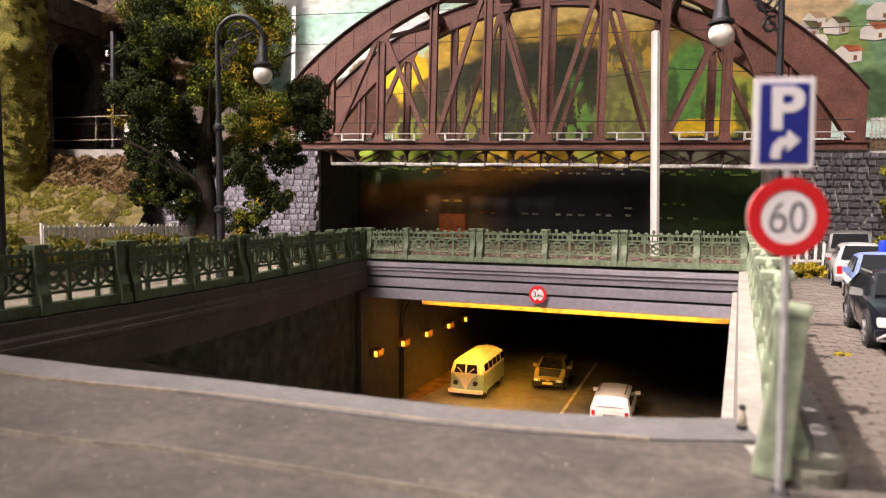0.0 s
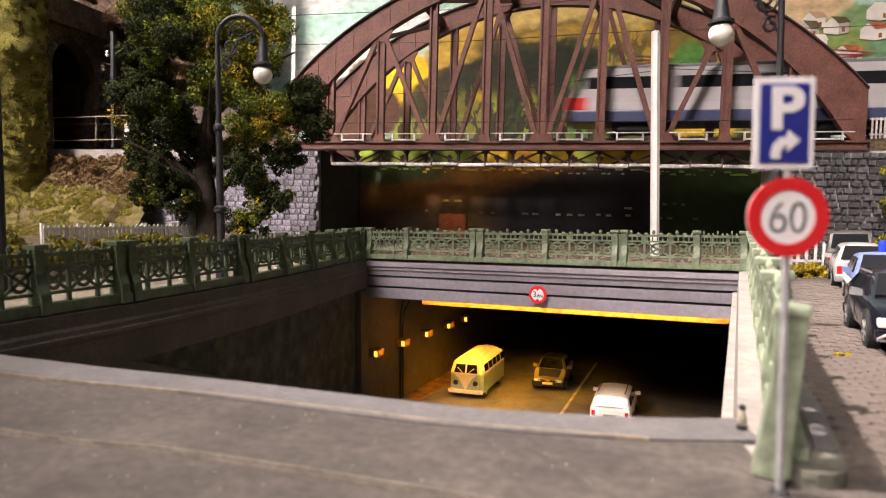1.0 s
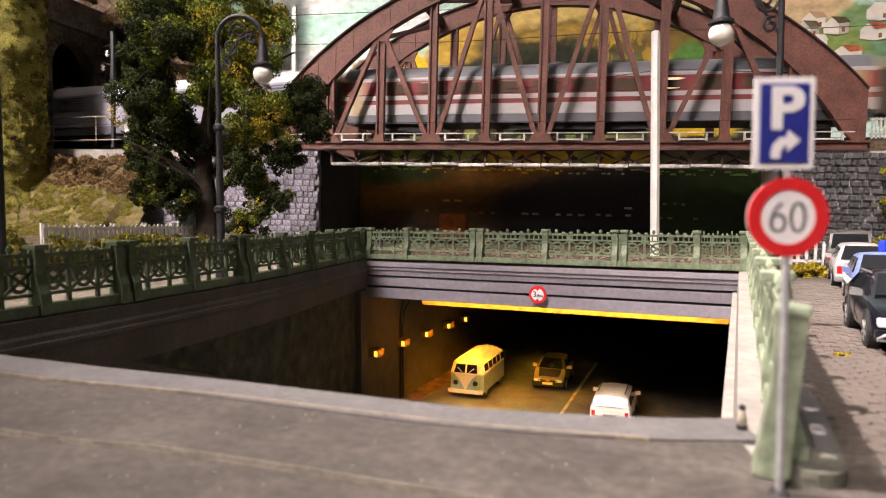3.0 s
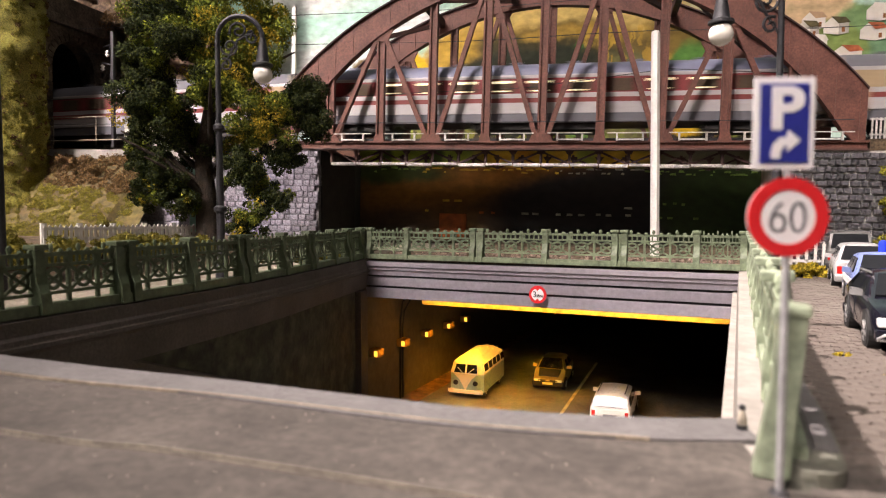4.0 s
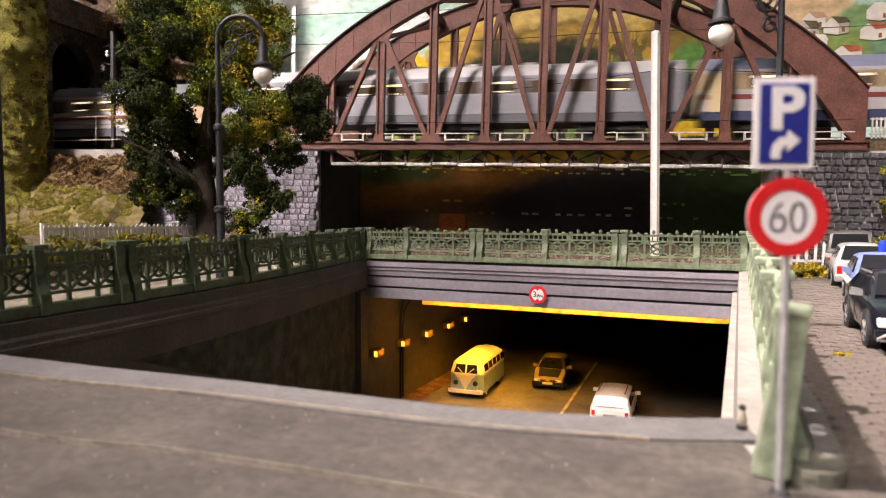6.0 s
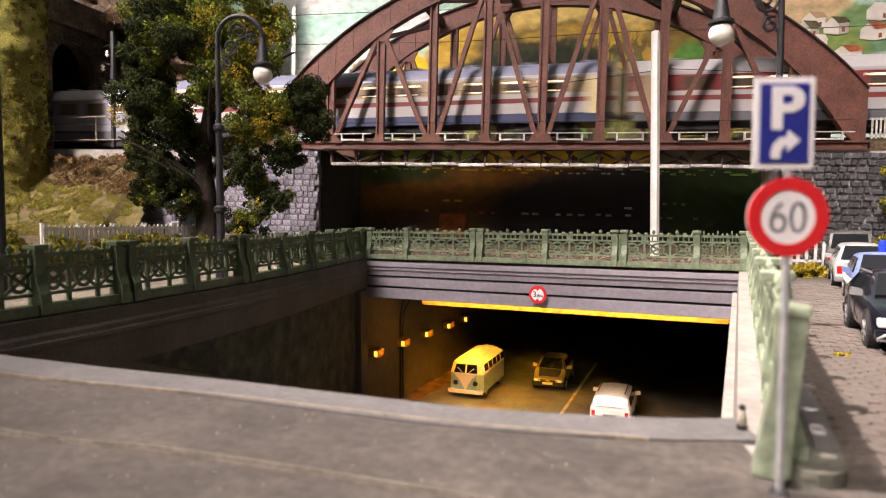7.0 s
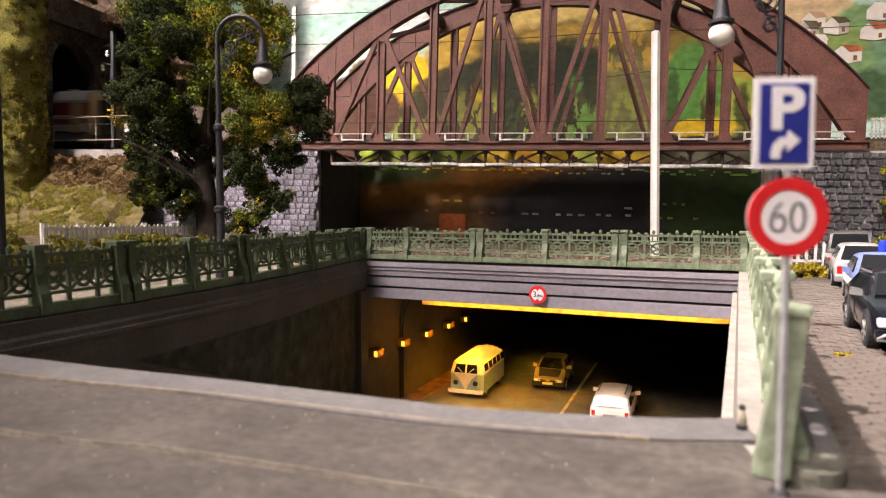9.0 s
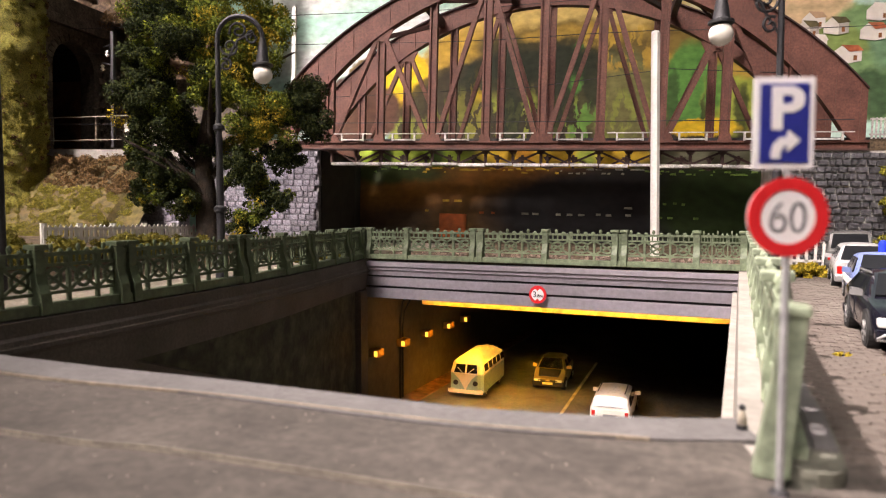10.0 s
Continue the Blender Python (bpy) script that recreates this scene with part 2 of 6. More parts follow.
# left side of the well
LEFT = curve([(-14.94, 24.0), (-13.9, 19.6), (-13.04, 16.0), (-12.42, 11.8), (-12.1, 7.8), (-12.0, 4.5), (-12.1, 1.0)], 60)
wl = thing("wall_west", label="dark rough retaining wall of the underpass", category="wall", kind="structure")
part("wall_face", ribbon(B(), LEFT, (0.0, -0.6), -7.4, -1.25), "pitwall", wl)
# smooth base of the wall that climbs with the ramp
base, foot = B(), []
for i, (x, y) in enumerate(LEFT):
    d = Vector(LEFT[min(i + 1, len(LEFT) - 1)]) - Vector(LEFT[max(i - 1, 0)])
    d.normalize()
    zt = min(-0.7, max(-7.2, 2.42 - 0.372 * y))
    foot.append([base.verts.new((x - d.y * o, y + d.x * o, z)) for o, z in ((-0.1, -7.4), (0.1, -7.4), (0.1, zt - 0.05), (0.05, zt), (-0.1, zt))])
for u, v in zip(foot, foot[1:]):
    for i in range(5):
        base.faces.new((u[i], u[(i + 1) % 5], v[(i + 1) % 5], v[i]))
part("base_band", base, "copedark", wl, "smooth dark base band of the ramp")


def sweep(bm, pts, prof):
    """A moulding: a profile of (offset to the left, z) carried along a line in plan."""
    n, loops = len(pts), []
    for i in range(n):
        d = Vector(pts[min(i + 1, n - 1)]) - Vector(pts[max(i - 1, 0)])
        d.normalize()
        loops.append([bm.verts.new((pts[i][0] - d.y * o, pts[i][1] + d.x * o, z)) for o, z in prof])
    m = len(prof)
    for u, v in zip(loops, loops[1:]):
        for i in range(m):
            bm.faces.new((u[i], u[(i + 1) % m], v[(i + 1) % m], v[i]))
    bm.faces.new(loops[0])
    bm.faces.new(loops[-1])
    return bm


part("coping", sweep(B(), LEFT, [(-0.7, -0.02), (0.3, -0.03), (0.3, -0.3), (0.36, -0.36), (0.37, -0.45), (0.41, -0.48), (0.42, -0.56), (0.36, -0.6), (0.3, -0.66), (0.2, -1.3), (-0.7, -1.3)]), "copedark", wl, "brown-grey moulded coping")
# Pale strip paints a highlight along the coping's worn edge.
part("worn_edge", sweep(B(), LEFT, [(0.34, -0.45), (0.385, -0.45), (0.385, -0.475), (0.34, -0.475)]), mat("rubbed_brown_edge", (0.12, 0.095, 0.075), 0.7, scale=3, var=0.3), wl)
part("pilaster", ribbon(B(), LEFT[:3], (0.25, -0.3), -7.4, -1.38), "copedark", wl)
bm = prism(B(), [(x - 0.5, y) for x, y in LEFT] + [(-90, 1), (-90, 60), (-15.5, 60), (-15.5, 24)], "z", -0.6, -0.05)
part("pavement_west", bm, "pave", None, "pale sandy pavement behind the railing", kind="structure")

# portal beam and tunnel
pb = thing("portal_beam", label="grey painted fascia beam over the underpass mouth", category="beam", kind="structure")
bm = prism(B(), [(23.78, -0.12), (23.78, -0.3), (23.86, -0.36), (23.86, -0.46), (23.93, -0.5), (23.95, -0.7), (24.9, -0.7), (24.9, -0.12)], "x", -14.95, 0.12)
part("cornice", bm, "fascia", pb)
part("band", box(B(), -14.85, -0.1, 24.02, 24.9, -1.17, -0.79, 0.02), "fascia", pb)
part("band", box(B(), -14.75, -0.1, 24.0, 24.9, -1.69, -1.26, 0.02), "fascia", pb)
# Black block put behind the bands so their gaps read as shade.
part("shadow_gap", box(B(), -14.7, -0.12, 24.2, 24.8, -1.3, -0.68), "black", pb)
tun = thing("tunnel", label="dark underpass tunnel with sodium-lit side wall", category="tunnel", kind="structure")
part("wall", box(B(), -16.0, -14.9, 24.0, 75, -7.4, -1.2), "tunnelwall", tun)
# Right wall, end and ceiling are black to paint the tunnel's inner shade.
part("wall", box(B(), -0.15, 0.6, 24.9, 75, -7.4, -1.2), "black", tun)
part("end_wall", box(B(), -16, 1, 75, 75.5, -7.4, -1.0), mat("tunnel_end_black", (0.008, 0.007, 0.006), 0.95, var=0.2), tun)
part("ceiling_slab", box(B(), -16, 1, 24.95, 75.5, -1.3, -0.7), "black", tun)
part("lintel", box(B(), -12.95, -0.16, 25.9, 26.4, -2.16, -1.32), mat("stained_lintel", (0.75, 0.7, 0.6), 0.7, scale=1.0, fine=4, var=0.12, bump=0.1), tun, "pale inner lintel in orange lamplight")
part("road_below", box(B(), -16, 1, 4.6, 75.5, -7.5, -7.1), "roadway", None, "dull brown underpass road", kind="structure")
part("lane_line", beam(B(), (-6.7, 20, -7.1), (-7.68, 39, -7.1), 0.14, 0.04), "laneyellow", None, "yellowish painted lane line", kind="structure")

# right side of the well
we = thing("wall_east", label="pale concrete side wall of the underpass", category="wall", kind="structure")
bm = prism(B(), [(-0.16, -7.4), (0.5, -7.4), (0.5, -0.02), (0.02, -0.02), (-0.02, -0.75), (-0.16, -0.75)], "y", 5.6, 24.9)
part("wall_face", bm, "jamb", we)

# bed behind the portal railing, and the cobbled lane
part("bed", box(B(), -15.5, 0.4, 24.4, 60, -0.7, 0.06), "earth", None, "brown ballast bed behind the railing", kind="structure")
lane = thing("lane", label="cobbled lane sloping down beside the railing", category="lane", kind="structure")
bm = prism(B(), [(5.0, 0.0), (6.5, -0.02), (13.0, -0.55), (60, -0.6), (60, -1.2), (5.0, -1.2)], "x", 0.5, 60)
part("lane_bed", bm, "cobblebed", lane)

# ================= bridge =================
C0 = 2.8
bridge = thing("arch_bridge", label="red-brown riveted steel arch railway bridge", category="bridge")
rail_place(bridge)


def top_z(x):
    return -10.03 + math.sqrt(19.37 ** 2 - x * x)


def low_z(x):
    return max(0.0, -7.71 + math.sqrt(16.09 ** 2 - min(abs(x), 16.0) ** 2))


def rivets(bm, x0, x1, y, z, step):
    n = int((x1 - x0) / step)
    for i in range(n + 1):
        x = x0 + step * i
        bmesh.ops.create_cone(bm, cap_ends=True, segments=5, radius1=0.035, radius2=0.02, depth=0.03, matrix=Matrix.Translation((x, y, z)) @ Matrix.Rotation(radians(90), 4, "X"))


def angle_post(x, n0, z1, w=0.34):
    """A post of two channels with a slot between them."""
    bm = B()
    for sx in (-1, 1):
        box(bm, x + sx * w / 2 - 0.05, x + sx * w / 2 + 0.05, n0 + 0.02, n0 + 0.33, 0, z1)
    box(bm, x - w / 2, x + w / 2, n0 + 0.14, n0 + 0.2, 0, z1)
    return bm


for side, n0 in enumerate((0.0, 4.8)):
    xs = [-14.83 + 29.66 * i / 60 for i in range(61)]
    bm = prism(B(), [(C0 + x, top_z(x)) for x in xs] + [(C0 + x, low_z(x)) for x in reversed(xs)], "y", n0 + 0.06, n0 + 0.28)
    rib = part("arch_rib", bm, "rust", bridge, "broad riveted arch plate, red-brown")
    # flanges along both edges of the rib
    for fn, dz in ((top_z, 0.0), (low_z, 0.0)):
        run = [x for x in xs if fn(x) > 0.02]
        bm = prism(B(), [(C0 + x, fn(x) + 0.04) for x in run] + [(C0 + x, fn(x) - 0.04) for x in reversed(run)], "y", n0 - 0.08, n0 + 0.42)
        part("flange", bm, "darksteel" if fn is top_z else "rust", rib)
    for i in range(-14, 15):
        x = i * 1.04
        z0, z1 = low_z(x), top_z(x)
        if z1 - z0 > 0.4:
            part("stiffener", box(B(), C0 + x - 0.03, C0 + x + 0.03, n0 + 0.02, n0 + 0.06, z0 + 0.05, z1 - 0.05), "rust", rib)
    gz = 0.46 * side  # the deck rests on the near girder and hangs below the far one
    gd = part("bottom_girder", box(B(), C0 - 14.9, C0 + 14.9, n0 - 0.02, n0 + 0.4, -0.36 + gz, 0.0 + gz), "rust", bridge)
    part("flange", box(B(), C0 - 14.95, C0 + 14.95, n0 - 0.14, n0 + 0.5, -0.06 + gz, 0.03 + gz), "rust", gd)
    part("flange", box(B(), C0 - 14.95, C0 + 14.95, n0 - 0.14, n0 + 0.5, -0.42 + gz, -0.34 + gz), "darksteel", gd)
    if side == 0:
        bm = B()
        rivets(bm, C0 - 14.6, C0 + 14.6, n0 - 0.03, -0.2, 0.36)
        part("rivet_row", bm, "rust", gd, kind="stuff")
    for i in range(-4, 5):
        x = i * 2.93
        part("post", angle_post(C0 + x, n0, low_z(x) + 0.3), "rust", bridge)
        zt = low_z(x)
        if i % 2:
            bm = prism(B(), [(C0 + x - 0.7, zt + 0.25), (C0 + x + 0.7, zt + 0.25), (C0 + x + 0.4, zt - 0.35), (C0 + x - 0.4, zt - 0.35)], "y", n0 - 0.0, n0 + 0.05)
            part("gusset", bm, "rust", bridge)
        w = 0.62 if i % 2 == 0 else 0.32
        part("gusset", prism(B(), [(C0 + x - w, 0.03), (C0 + x + w, 0.03), (C0 + x + w * 0.7, 0.4), (C0 + x - w * 0.7, 0.4)], "y", n0 - 0.06, n0 + 0.02), "rust", bridge)
    for i in range(-4, 4):
        xa, xb = i * 2.93, (i + 1) * 2.93
        off = 0.28
        if i % 2 == 0:
            pa, pq = (C0 + xa + off, n0 + 0.17, 0.2), (C0 + xb - off * 0.6, n0 + 0.17, low_z(xb))
        else:
            pa, pq = (C0 + xa + off * 0.6, n0 + 0.17, low_z(xa)), (C0 + xb - off, n0 + 0.17, 0.2)
        bm = B()
        for dy in (-0.1, 0.1):
            beam(bm, (pa[0], pa[1] + dy, pa[2]), (pq[0], pq[1] + dy, pq[2]), 0.06, 0.24)
        beam(bm, pa, pq, 0.2, 0.05)
        part("diagonal", bm, "rust", bridge)
# wind bracing between the ribs, floor beams, stringers
for x in (-6.6, -2.2, 2.2, 6.6):
    z = (top_z(x) + low_z(x)) / 2
    part("wind_brace", box(B(), C0 + x - 0.16, C0 + x + 0.16, 0.3, 4.8, z - 0.22, z + 0.22), "darksteel", bridge)
for xa, xb in ((-6.6, -2.2), (2.2, 6.6), (-10.5, -6.6), (6.6, 10.5)):
    za, zb = (top_z(xa) + low_z(xa)) / 2, (top_z(xb) + low_z(xb)) / 2
    part("wind_brace", beam(B(), (C0 + xa, 0.3, za), (C0 + xb, 4.8, zb), 0.2, 0.24), "darksteel", bridge)
for i in range(-10, 11):
    x = C0 + i * 1.465
    part("floor_beam", box(B(), x - 0.09, x + 0.09, 0.35, 4.85, -0.02, 0.13), "darksteel", bridge)
for n in (1.65, 3.15):
    part("stringer", box(B(), C0 - 14.9, C0 + 14.9, n - 0.1, n + 0.1, 0.0, 0.16), "darksteel", bridge)
# hanging lattice under the deck, with its pale lower chord
for i in range(-8, 8):
    x, dz = C0 + i * 1.465, 0.035 * math.sin(i * 2.7)
    part("lower_chord", box(B(), x + 0.03, x + 1.435, 0.25, 0.6, -1.24 + dz, -1.08 + dz * 0.4, 0.03), "whitesteel", bridge, "pale grey weathered lower chord")
for nn in (0.42, 4.4):
    for i in range(-8, 9):
        x = C0 + i * 1.465
        part("hanger", box(B(), x - 0.07, x + 0.07, nn - 0.1, nn + 0.08, -1.1, -0.3), "darksteel", bridge)
        if i < 8:
            a, b = (-1.1, -0.45) if (i + (nn > 1)) % 2 else (-0.45, -1.1)
            part("lattice_bar", beam(B(), (x, nn, a), (x + 1.465, nn, b), 0.1, 0.1), "darksteel", bridge)
            part("lattice_gusset", prism(B(), [(x - 0.25, -0.4), (x + 0.25, -0.4), (x + 0.12, -0.6), (x - 0.12, -0.6)], "y", nn - 0.05, nn + 0.02), "darksteel", bridge)
# low pale handrail with loop brackets, along the near girder
for i in range(-5, 5):
    x0, x1 = C0 + i * 2.93 + 0.35, C0 + (i + 1) * 2.93 - 0.35
    hr = part("handrail", rod(B(), (x0, -0.2, 0.42), (x1, -0.2, 0.42), 0.03, seg=6), "whitesteel", bridge)
    xm = (x0 + x1) / 2
    for xc in (xm - 0.62, xm + 0.62):
        bm = B()
        beam(bm, (xc, -0.2, 0.03), (xc, -0.2, 0.42), 0.09, 0.09, (0, 1, 0))
        part("bracket", bm, "whitesteel", hr)
    part("bracket", box(B(), xm - 0.62, xm + 0.62, -0.25, -0.16, 0.06, 0.13), "whitesteel", hr)

# track: rails and sleepers on the bridge and its approaches
track = thing("railway_track", label="single railway track with brown sleepers", category="track", kind="structure")
rail_place(track)
for n in (2.4 - 0.75, 2.4 + 0.75):
    part("rail", box(B(), -12.2, 290, n - 0.05, n + 0.05, 0.2, 0.36), "iron", track)
    part("rail", prism(B(), [(-12.2, 0.2), (-12.2, 0.36), (-24, -0.46), (-300, -0.46), (-300, -0.62), (-24, -0.62)], "y", n - 0.05, n + 0.05), "iron", track)
bm = B()
for i in range(150):
    x = -45 + i * 0.65
    dz = -0.82 * min(1, max(0, (-12.2 - x) / 11.8))
    box(bm, x - 0.13, x + 0.13, 1.1, 3.7, 0.14 + dz, 0.22 + dz)
part("sleepers", bm, "bark", track, kind="stuff")

# ================= masonry =================
random.seed(4)


def stone_mesh(w, h, d, seed, jit=1.0):
    rnd = random.Random(seed)
    bm = B()
    bmesh.ops.create_cube(bm, size=1.0, matrix=Matrix.Diagonal((w, d, h, 1)))
    front = [f for f in bm.faces if f.normal.y < -0.9]
    r = bmesh.ops.inset_individual(bm, faces=front, thickness=min(w, h) * 0.18)
    for f in front:
        for v in f.verts:
            v.co.y -= 0.03 + rnd.random() * 0.03
    for v in bm.verts:
        v.co += Vector((rnd.uniform(-1, 1) * w * 0.05 * jit, rnd.uniform(-1, 1) * 0.02, rnd.uniform(-1, 1) * h * 0.07 * jit))
    return bm


def masonry(parent, x0, x1, z0, z1, y, rows, w, material, mats, gap=0.07, jit=1.0):
    """Courses of single stones on a wall face that looks towards -y."""
    h = (z1 - z0) / rows
    kinds = [[mesh_of("stone", stone_mesh(w * f * (1 - gap), h * (1 - gap * 1.3), 0.24, 7 * k + int(f * 10), jit), mats[k % len(mats)]) for k in range(4)] for f in (0.7, 1.0, 1.35)]
    fs = (0.7, 1.0, 1.35)
    for r in range(rows):
        x = x0
        while x < x1 - w * 0.3:
            k = random.randrange(3)
            ww = w * fs[k]
            if x + ww > x1:
                k, ww = 0, w * 0.7
                if x + ww > x1 + 0.1:
                    break
            shared("stone", random.choice(kinds[k]), parent, (x + ww / 2, y + random.uniform(-0.03, 0.03), z0 + h * (r + 0.5)))
            x += ww


ab = thing("abutment_west", label="grey cut-stone bridge abutment with pale joints", category="abutment", kind="structure")
rail_place(ab)
part("core", box(B(), -16.6, -9.52, 0.02, 5.2, -6.2, -0.42), mat("grey_mortar", (0.2, 0.19, 0.2), 0.9, scale=2, var=0.2), ab)
masonry(ab, -16.5, -9.5, -6.0, -0.5, -0.02, 17, 0.42, "stone", ("stone",), 0.05)
be = thing("abutment_east", label="dark stone bridge abutment with white mortar joints", category="abutment", kind="structure")
rail_place(be)
part("core", box(B(), 14.4, 27, 0.02, 5.2, -6.4, -0.42), "mortar", be)
masonry(be, 14.45, 19.6, -6.3, -0.5, -0.02, 18, 0.38, "stonedark", ("stonedark",), 0.2, 1.7)
ap = thing("approach_bank", label="stone-edged railway embankment carrying the track", category="embankment", kind="structure")
rail_place(ap)
part("ballast", box(B(), 17.8, 290, 0.0, 5.6, -0.42, 0.12), "earth", ap)
part("fill", box(B(), 27, 290, 0.1, 5.4, -7, -0.42), "stonedark", ap)
part("ballast", prism(B(), [(-12.05, 0.13), (-24, -0.68), (-60, -0.68), (-60, -1.1), (-12.05, -1.1)], "y", -0.1, 5.6), "earth", ap)
# Black sheet darkens the abutment's end under the span as shade would.
part("soot_face", box(B(), -9.51, -9.44, 0.25, 5.2, -6.2, -0.45), mat("soot_black_stone", (0.02, 0.016, 0.013), 0.9, var=0.2), ab, "black sheet for the shaded side of the abutment")
# dark back wall under the span, near-black to hold the deck's shade
dw = thing("underbridge_wall", label="dark wall under the bridge span", category="wall", kind="structure")
rail_place(dw)
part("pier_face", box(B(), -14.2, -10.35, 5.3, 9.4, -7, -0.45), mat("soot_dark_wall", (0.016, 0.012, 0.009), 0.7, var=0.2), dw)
# small white-railed end of the deck
er = thing("deck_fence", label="short grey slatted fence at the bridge end", category="fence")
rail_place(er, 17.8, -0.05, 0.12)
for i in range(14):
    part("slat", box(B(), i * 0.17, i * 0.17 + 0.07, -0.03, 0.03, 0, 0.95), "whitesteel", er)
for z in (0.15, 0.85):
    part("rail", box(B(), -0.05, 2.5, 0.03, 0.07, z, z + 0.08), "whitesteel", er)

# ================= painted backdrop =================
class Painting:
    """Soft patches of paint laid over one another on a flat board; x along it, z up, in prototype metres."""

    def __init__(self, name, ground, ground2, rough, wobble):
        self.m = bpy.data.materials.new(name)
        self.m.use_nodes = True
        self.n, self.l = self.m.node_tree.nodes, self.m.node_tree.links
        b = self.n["Principled BSDF"]
        b.inputs["Roughness"].default_value, b.inputs["Specular IOR Level"].default_value = rough, 0.3
        co, scl = self.n.new("ShaderNodeTexCoord"), self.n.new("ShaderNodeVectorMath")
        scl.operation = "SCALE"
        scl.inputs["Scale"].default_value = 1 / K
        self.l.new(co.outputs["Object"], scl.inputs[0])
        self.at = scl.outputs[0]
        for size, amount in ((0.35, wobble), (1.3, wobble * 0.7), (4.0, wobble * 0.25)):
            nz, mid, amp, add = self.n.new("ShaderNodeTexNoise"), self.n.new("ShaderNodeVectorMath"), self.n.new("ShaderNodeVectorMath"), self.n.new("ShaderNodeVectorMath")
            nz.inputs["Scale"].default_value, nz.inputs["Detail"].default_value = size, 3
            mid.operation, amp.operation = "SUBTRACT", "SCALE"
            mid.inputs[1].default_value = (0.5, 0.5, 0.5)
            amp.inputs["Scale"].default_value = amount
            self.l.new(scl.outputs[0], nz.inputs["Vector"])
            self.l.new(nz.outputs["Color"], mid.inputs[0])
            self.l.new(mid.outputs[0], amp.inputs[0])
            self.l.new(self.at, add.inputs[0])
            self.l.new(amp.outputs[0], add.inputs[1])
            self.at = add.outputs[0]
        self.streak = self.grain(self.at, (1.9, 1, 0.55), 0.48, 0.54)
        self.brush = self.grain(scl.outputs[0], (1.3, 1, 2.2), 0.3, 0.7)
        mix = self.n.new("ShaderNodeMix")
        mix.data_type = "RGBA"
        mix.inputs["A"].default_value, mix.inputs["B"].default_value = (*ground, 1), (*ground2, 1)
        wide = self.grain(scl.outputs[0], (0.16, 1, 0.3), 0.35, 0.65)
        self.l.new(wide, mix.inputs["Factor"])
        self.colour = mix.outputs["Result"]

    def grain(self, vec, scale, lo, hi):
        mp, nz, mr = self.n.new("ShaderNodeMapping"), self.n.new("ShaderNodeTexNoise"), self.n.new("ShaderNodeMapRange")
        mp.inputs["Scale"].default_value = scale
        nz.inputs["Scale"].default_value, nz.inputs["Detail"].default_value = 1.0, 4
        mr.inputs["From Min"].default_value, mr.inputs["From Max"].default_value = lo, hi
        self.l.new(vec, mp.inputs["Vector"])
        self.l.new(mp.outputs[0], nz.inputs["Vector"])
        self.l.new(nz.outputs["Fac"], mr.inputs["Value"])
        return mr.outputs["Result"]

    def patch(self, x, z, rx, rz, colour, soft=0.15, strength=1.0, turn=0, streaked=0):
        mp, ln, mr, mix = self.n.new("ShaderNodeMapping"), self.n.new("ShaderNodeVectorMath"), self.n.new("ShaderNodeMapRange"), self.n.new("ShaderNodeMix")
        mp.vector_type = "TEXTURE"
        mp.inputs["Location"].default_value, mp.inputs["Rotation"].default_value, mp.inputs["Scale"].default_value = (x, 0, z), (0, radians(turn), 0), (rx, 1000, rz)
        ln.operation, mr.interpolation_type, mix.data_type = "LENGTH", "SMOOTHSTEP", "RGBA"
        mr.inputs["From Min"].default_value, mr.inputs["From Max"].default_value = 1 - soft, 1 + soft
        mr.inputs["To Min"].default_value, mr.inputs["To Max"].default_value = strength, 0.0
        self.l.new(self.at, mp.inputs["Vector"])
        self.l.new(mp.outputs[0], ln.inputs[0])
        self.l.new(ln.outputs["Value"], mr.inputs["Value"])
        fac = mr.outputs["Result"]
        if streaked:
            mul = self.n.new("ShaderNodeMath")
            mul.operation = "MULTIPLY"
            self.l.new(fac, mul.inputs[0])
            self.l.new(self.streak, mul.inputs[1])
            fac = mul.outputs[0]
        self.l.new(fac, mix.inputs["Factor"])
        self.l.new(self.colour, mix.inputs["A"])
        mix.inputs["B"].default_value = (*colour, 1)
        self.colour = mix.outputs["Result"]

    def finish(self):
        """Brush marks lighten and darken the paint a little."""
        hsv, mr = self.n.new("ShaderNodeHueSaturation"), self.n.new("ShaderNodeMapRange")
        mr.inputs["To Min"].default_value, mr.inputs["To Max"].default_value = 0.66, 1.15
        self.l.new(self.brush, mr.inputs["Value"])
        self.l.new(mr.outputs["Result"], hsv.inputs["Value"])
        self.l.new(self.colour, hsv.inputs["Color"])
        self.l.new(hsv.outputs["Color"], self.n["Principled BSDF"].inputs["Base Color"])
        return self.m


OCHRE, TAN, OLIVE, DARK, YELLOW = (0.45, 0.29, 0.05), (0.6, 0.45, 0.16), (0.15, 0.105, 0.03), (0.04, 0.033, 0.02), (0.66, 0.44, 0.02)
LIME, GREEN, CLOUD, HILL, SAND = (0.28, 0.33, 0.05), (0.1, 0.24, 0.05), (0.74, 0.74, 0.72), (0.22, 0.36, 0.15), (0.66, 0.49, 0.28)
DARKGREEN, TEAL, BROWN, BRIGHT, BLACKGREEN = (0.05, 0.1, 0.045), (0.16, 0.3, 0.2), (0.3, 0.15, 0.03), (0.85, 0.6, 0.03), (0.022, 0.026, 0.016)
MOSS, SAGE, UMBER = (0.13, 0.125, 0.03), (0.17, 0.16, 0.06), (0.09, 0.045, 0.03)
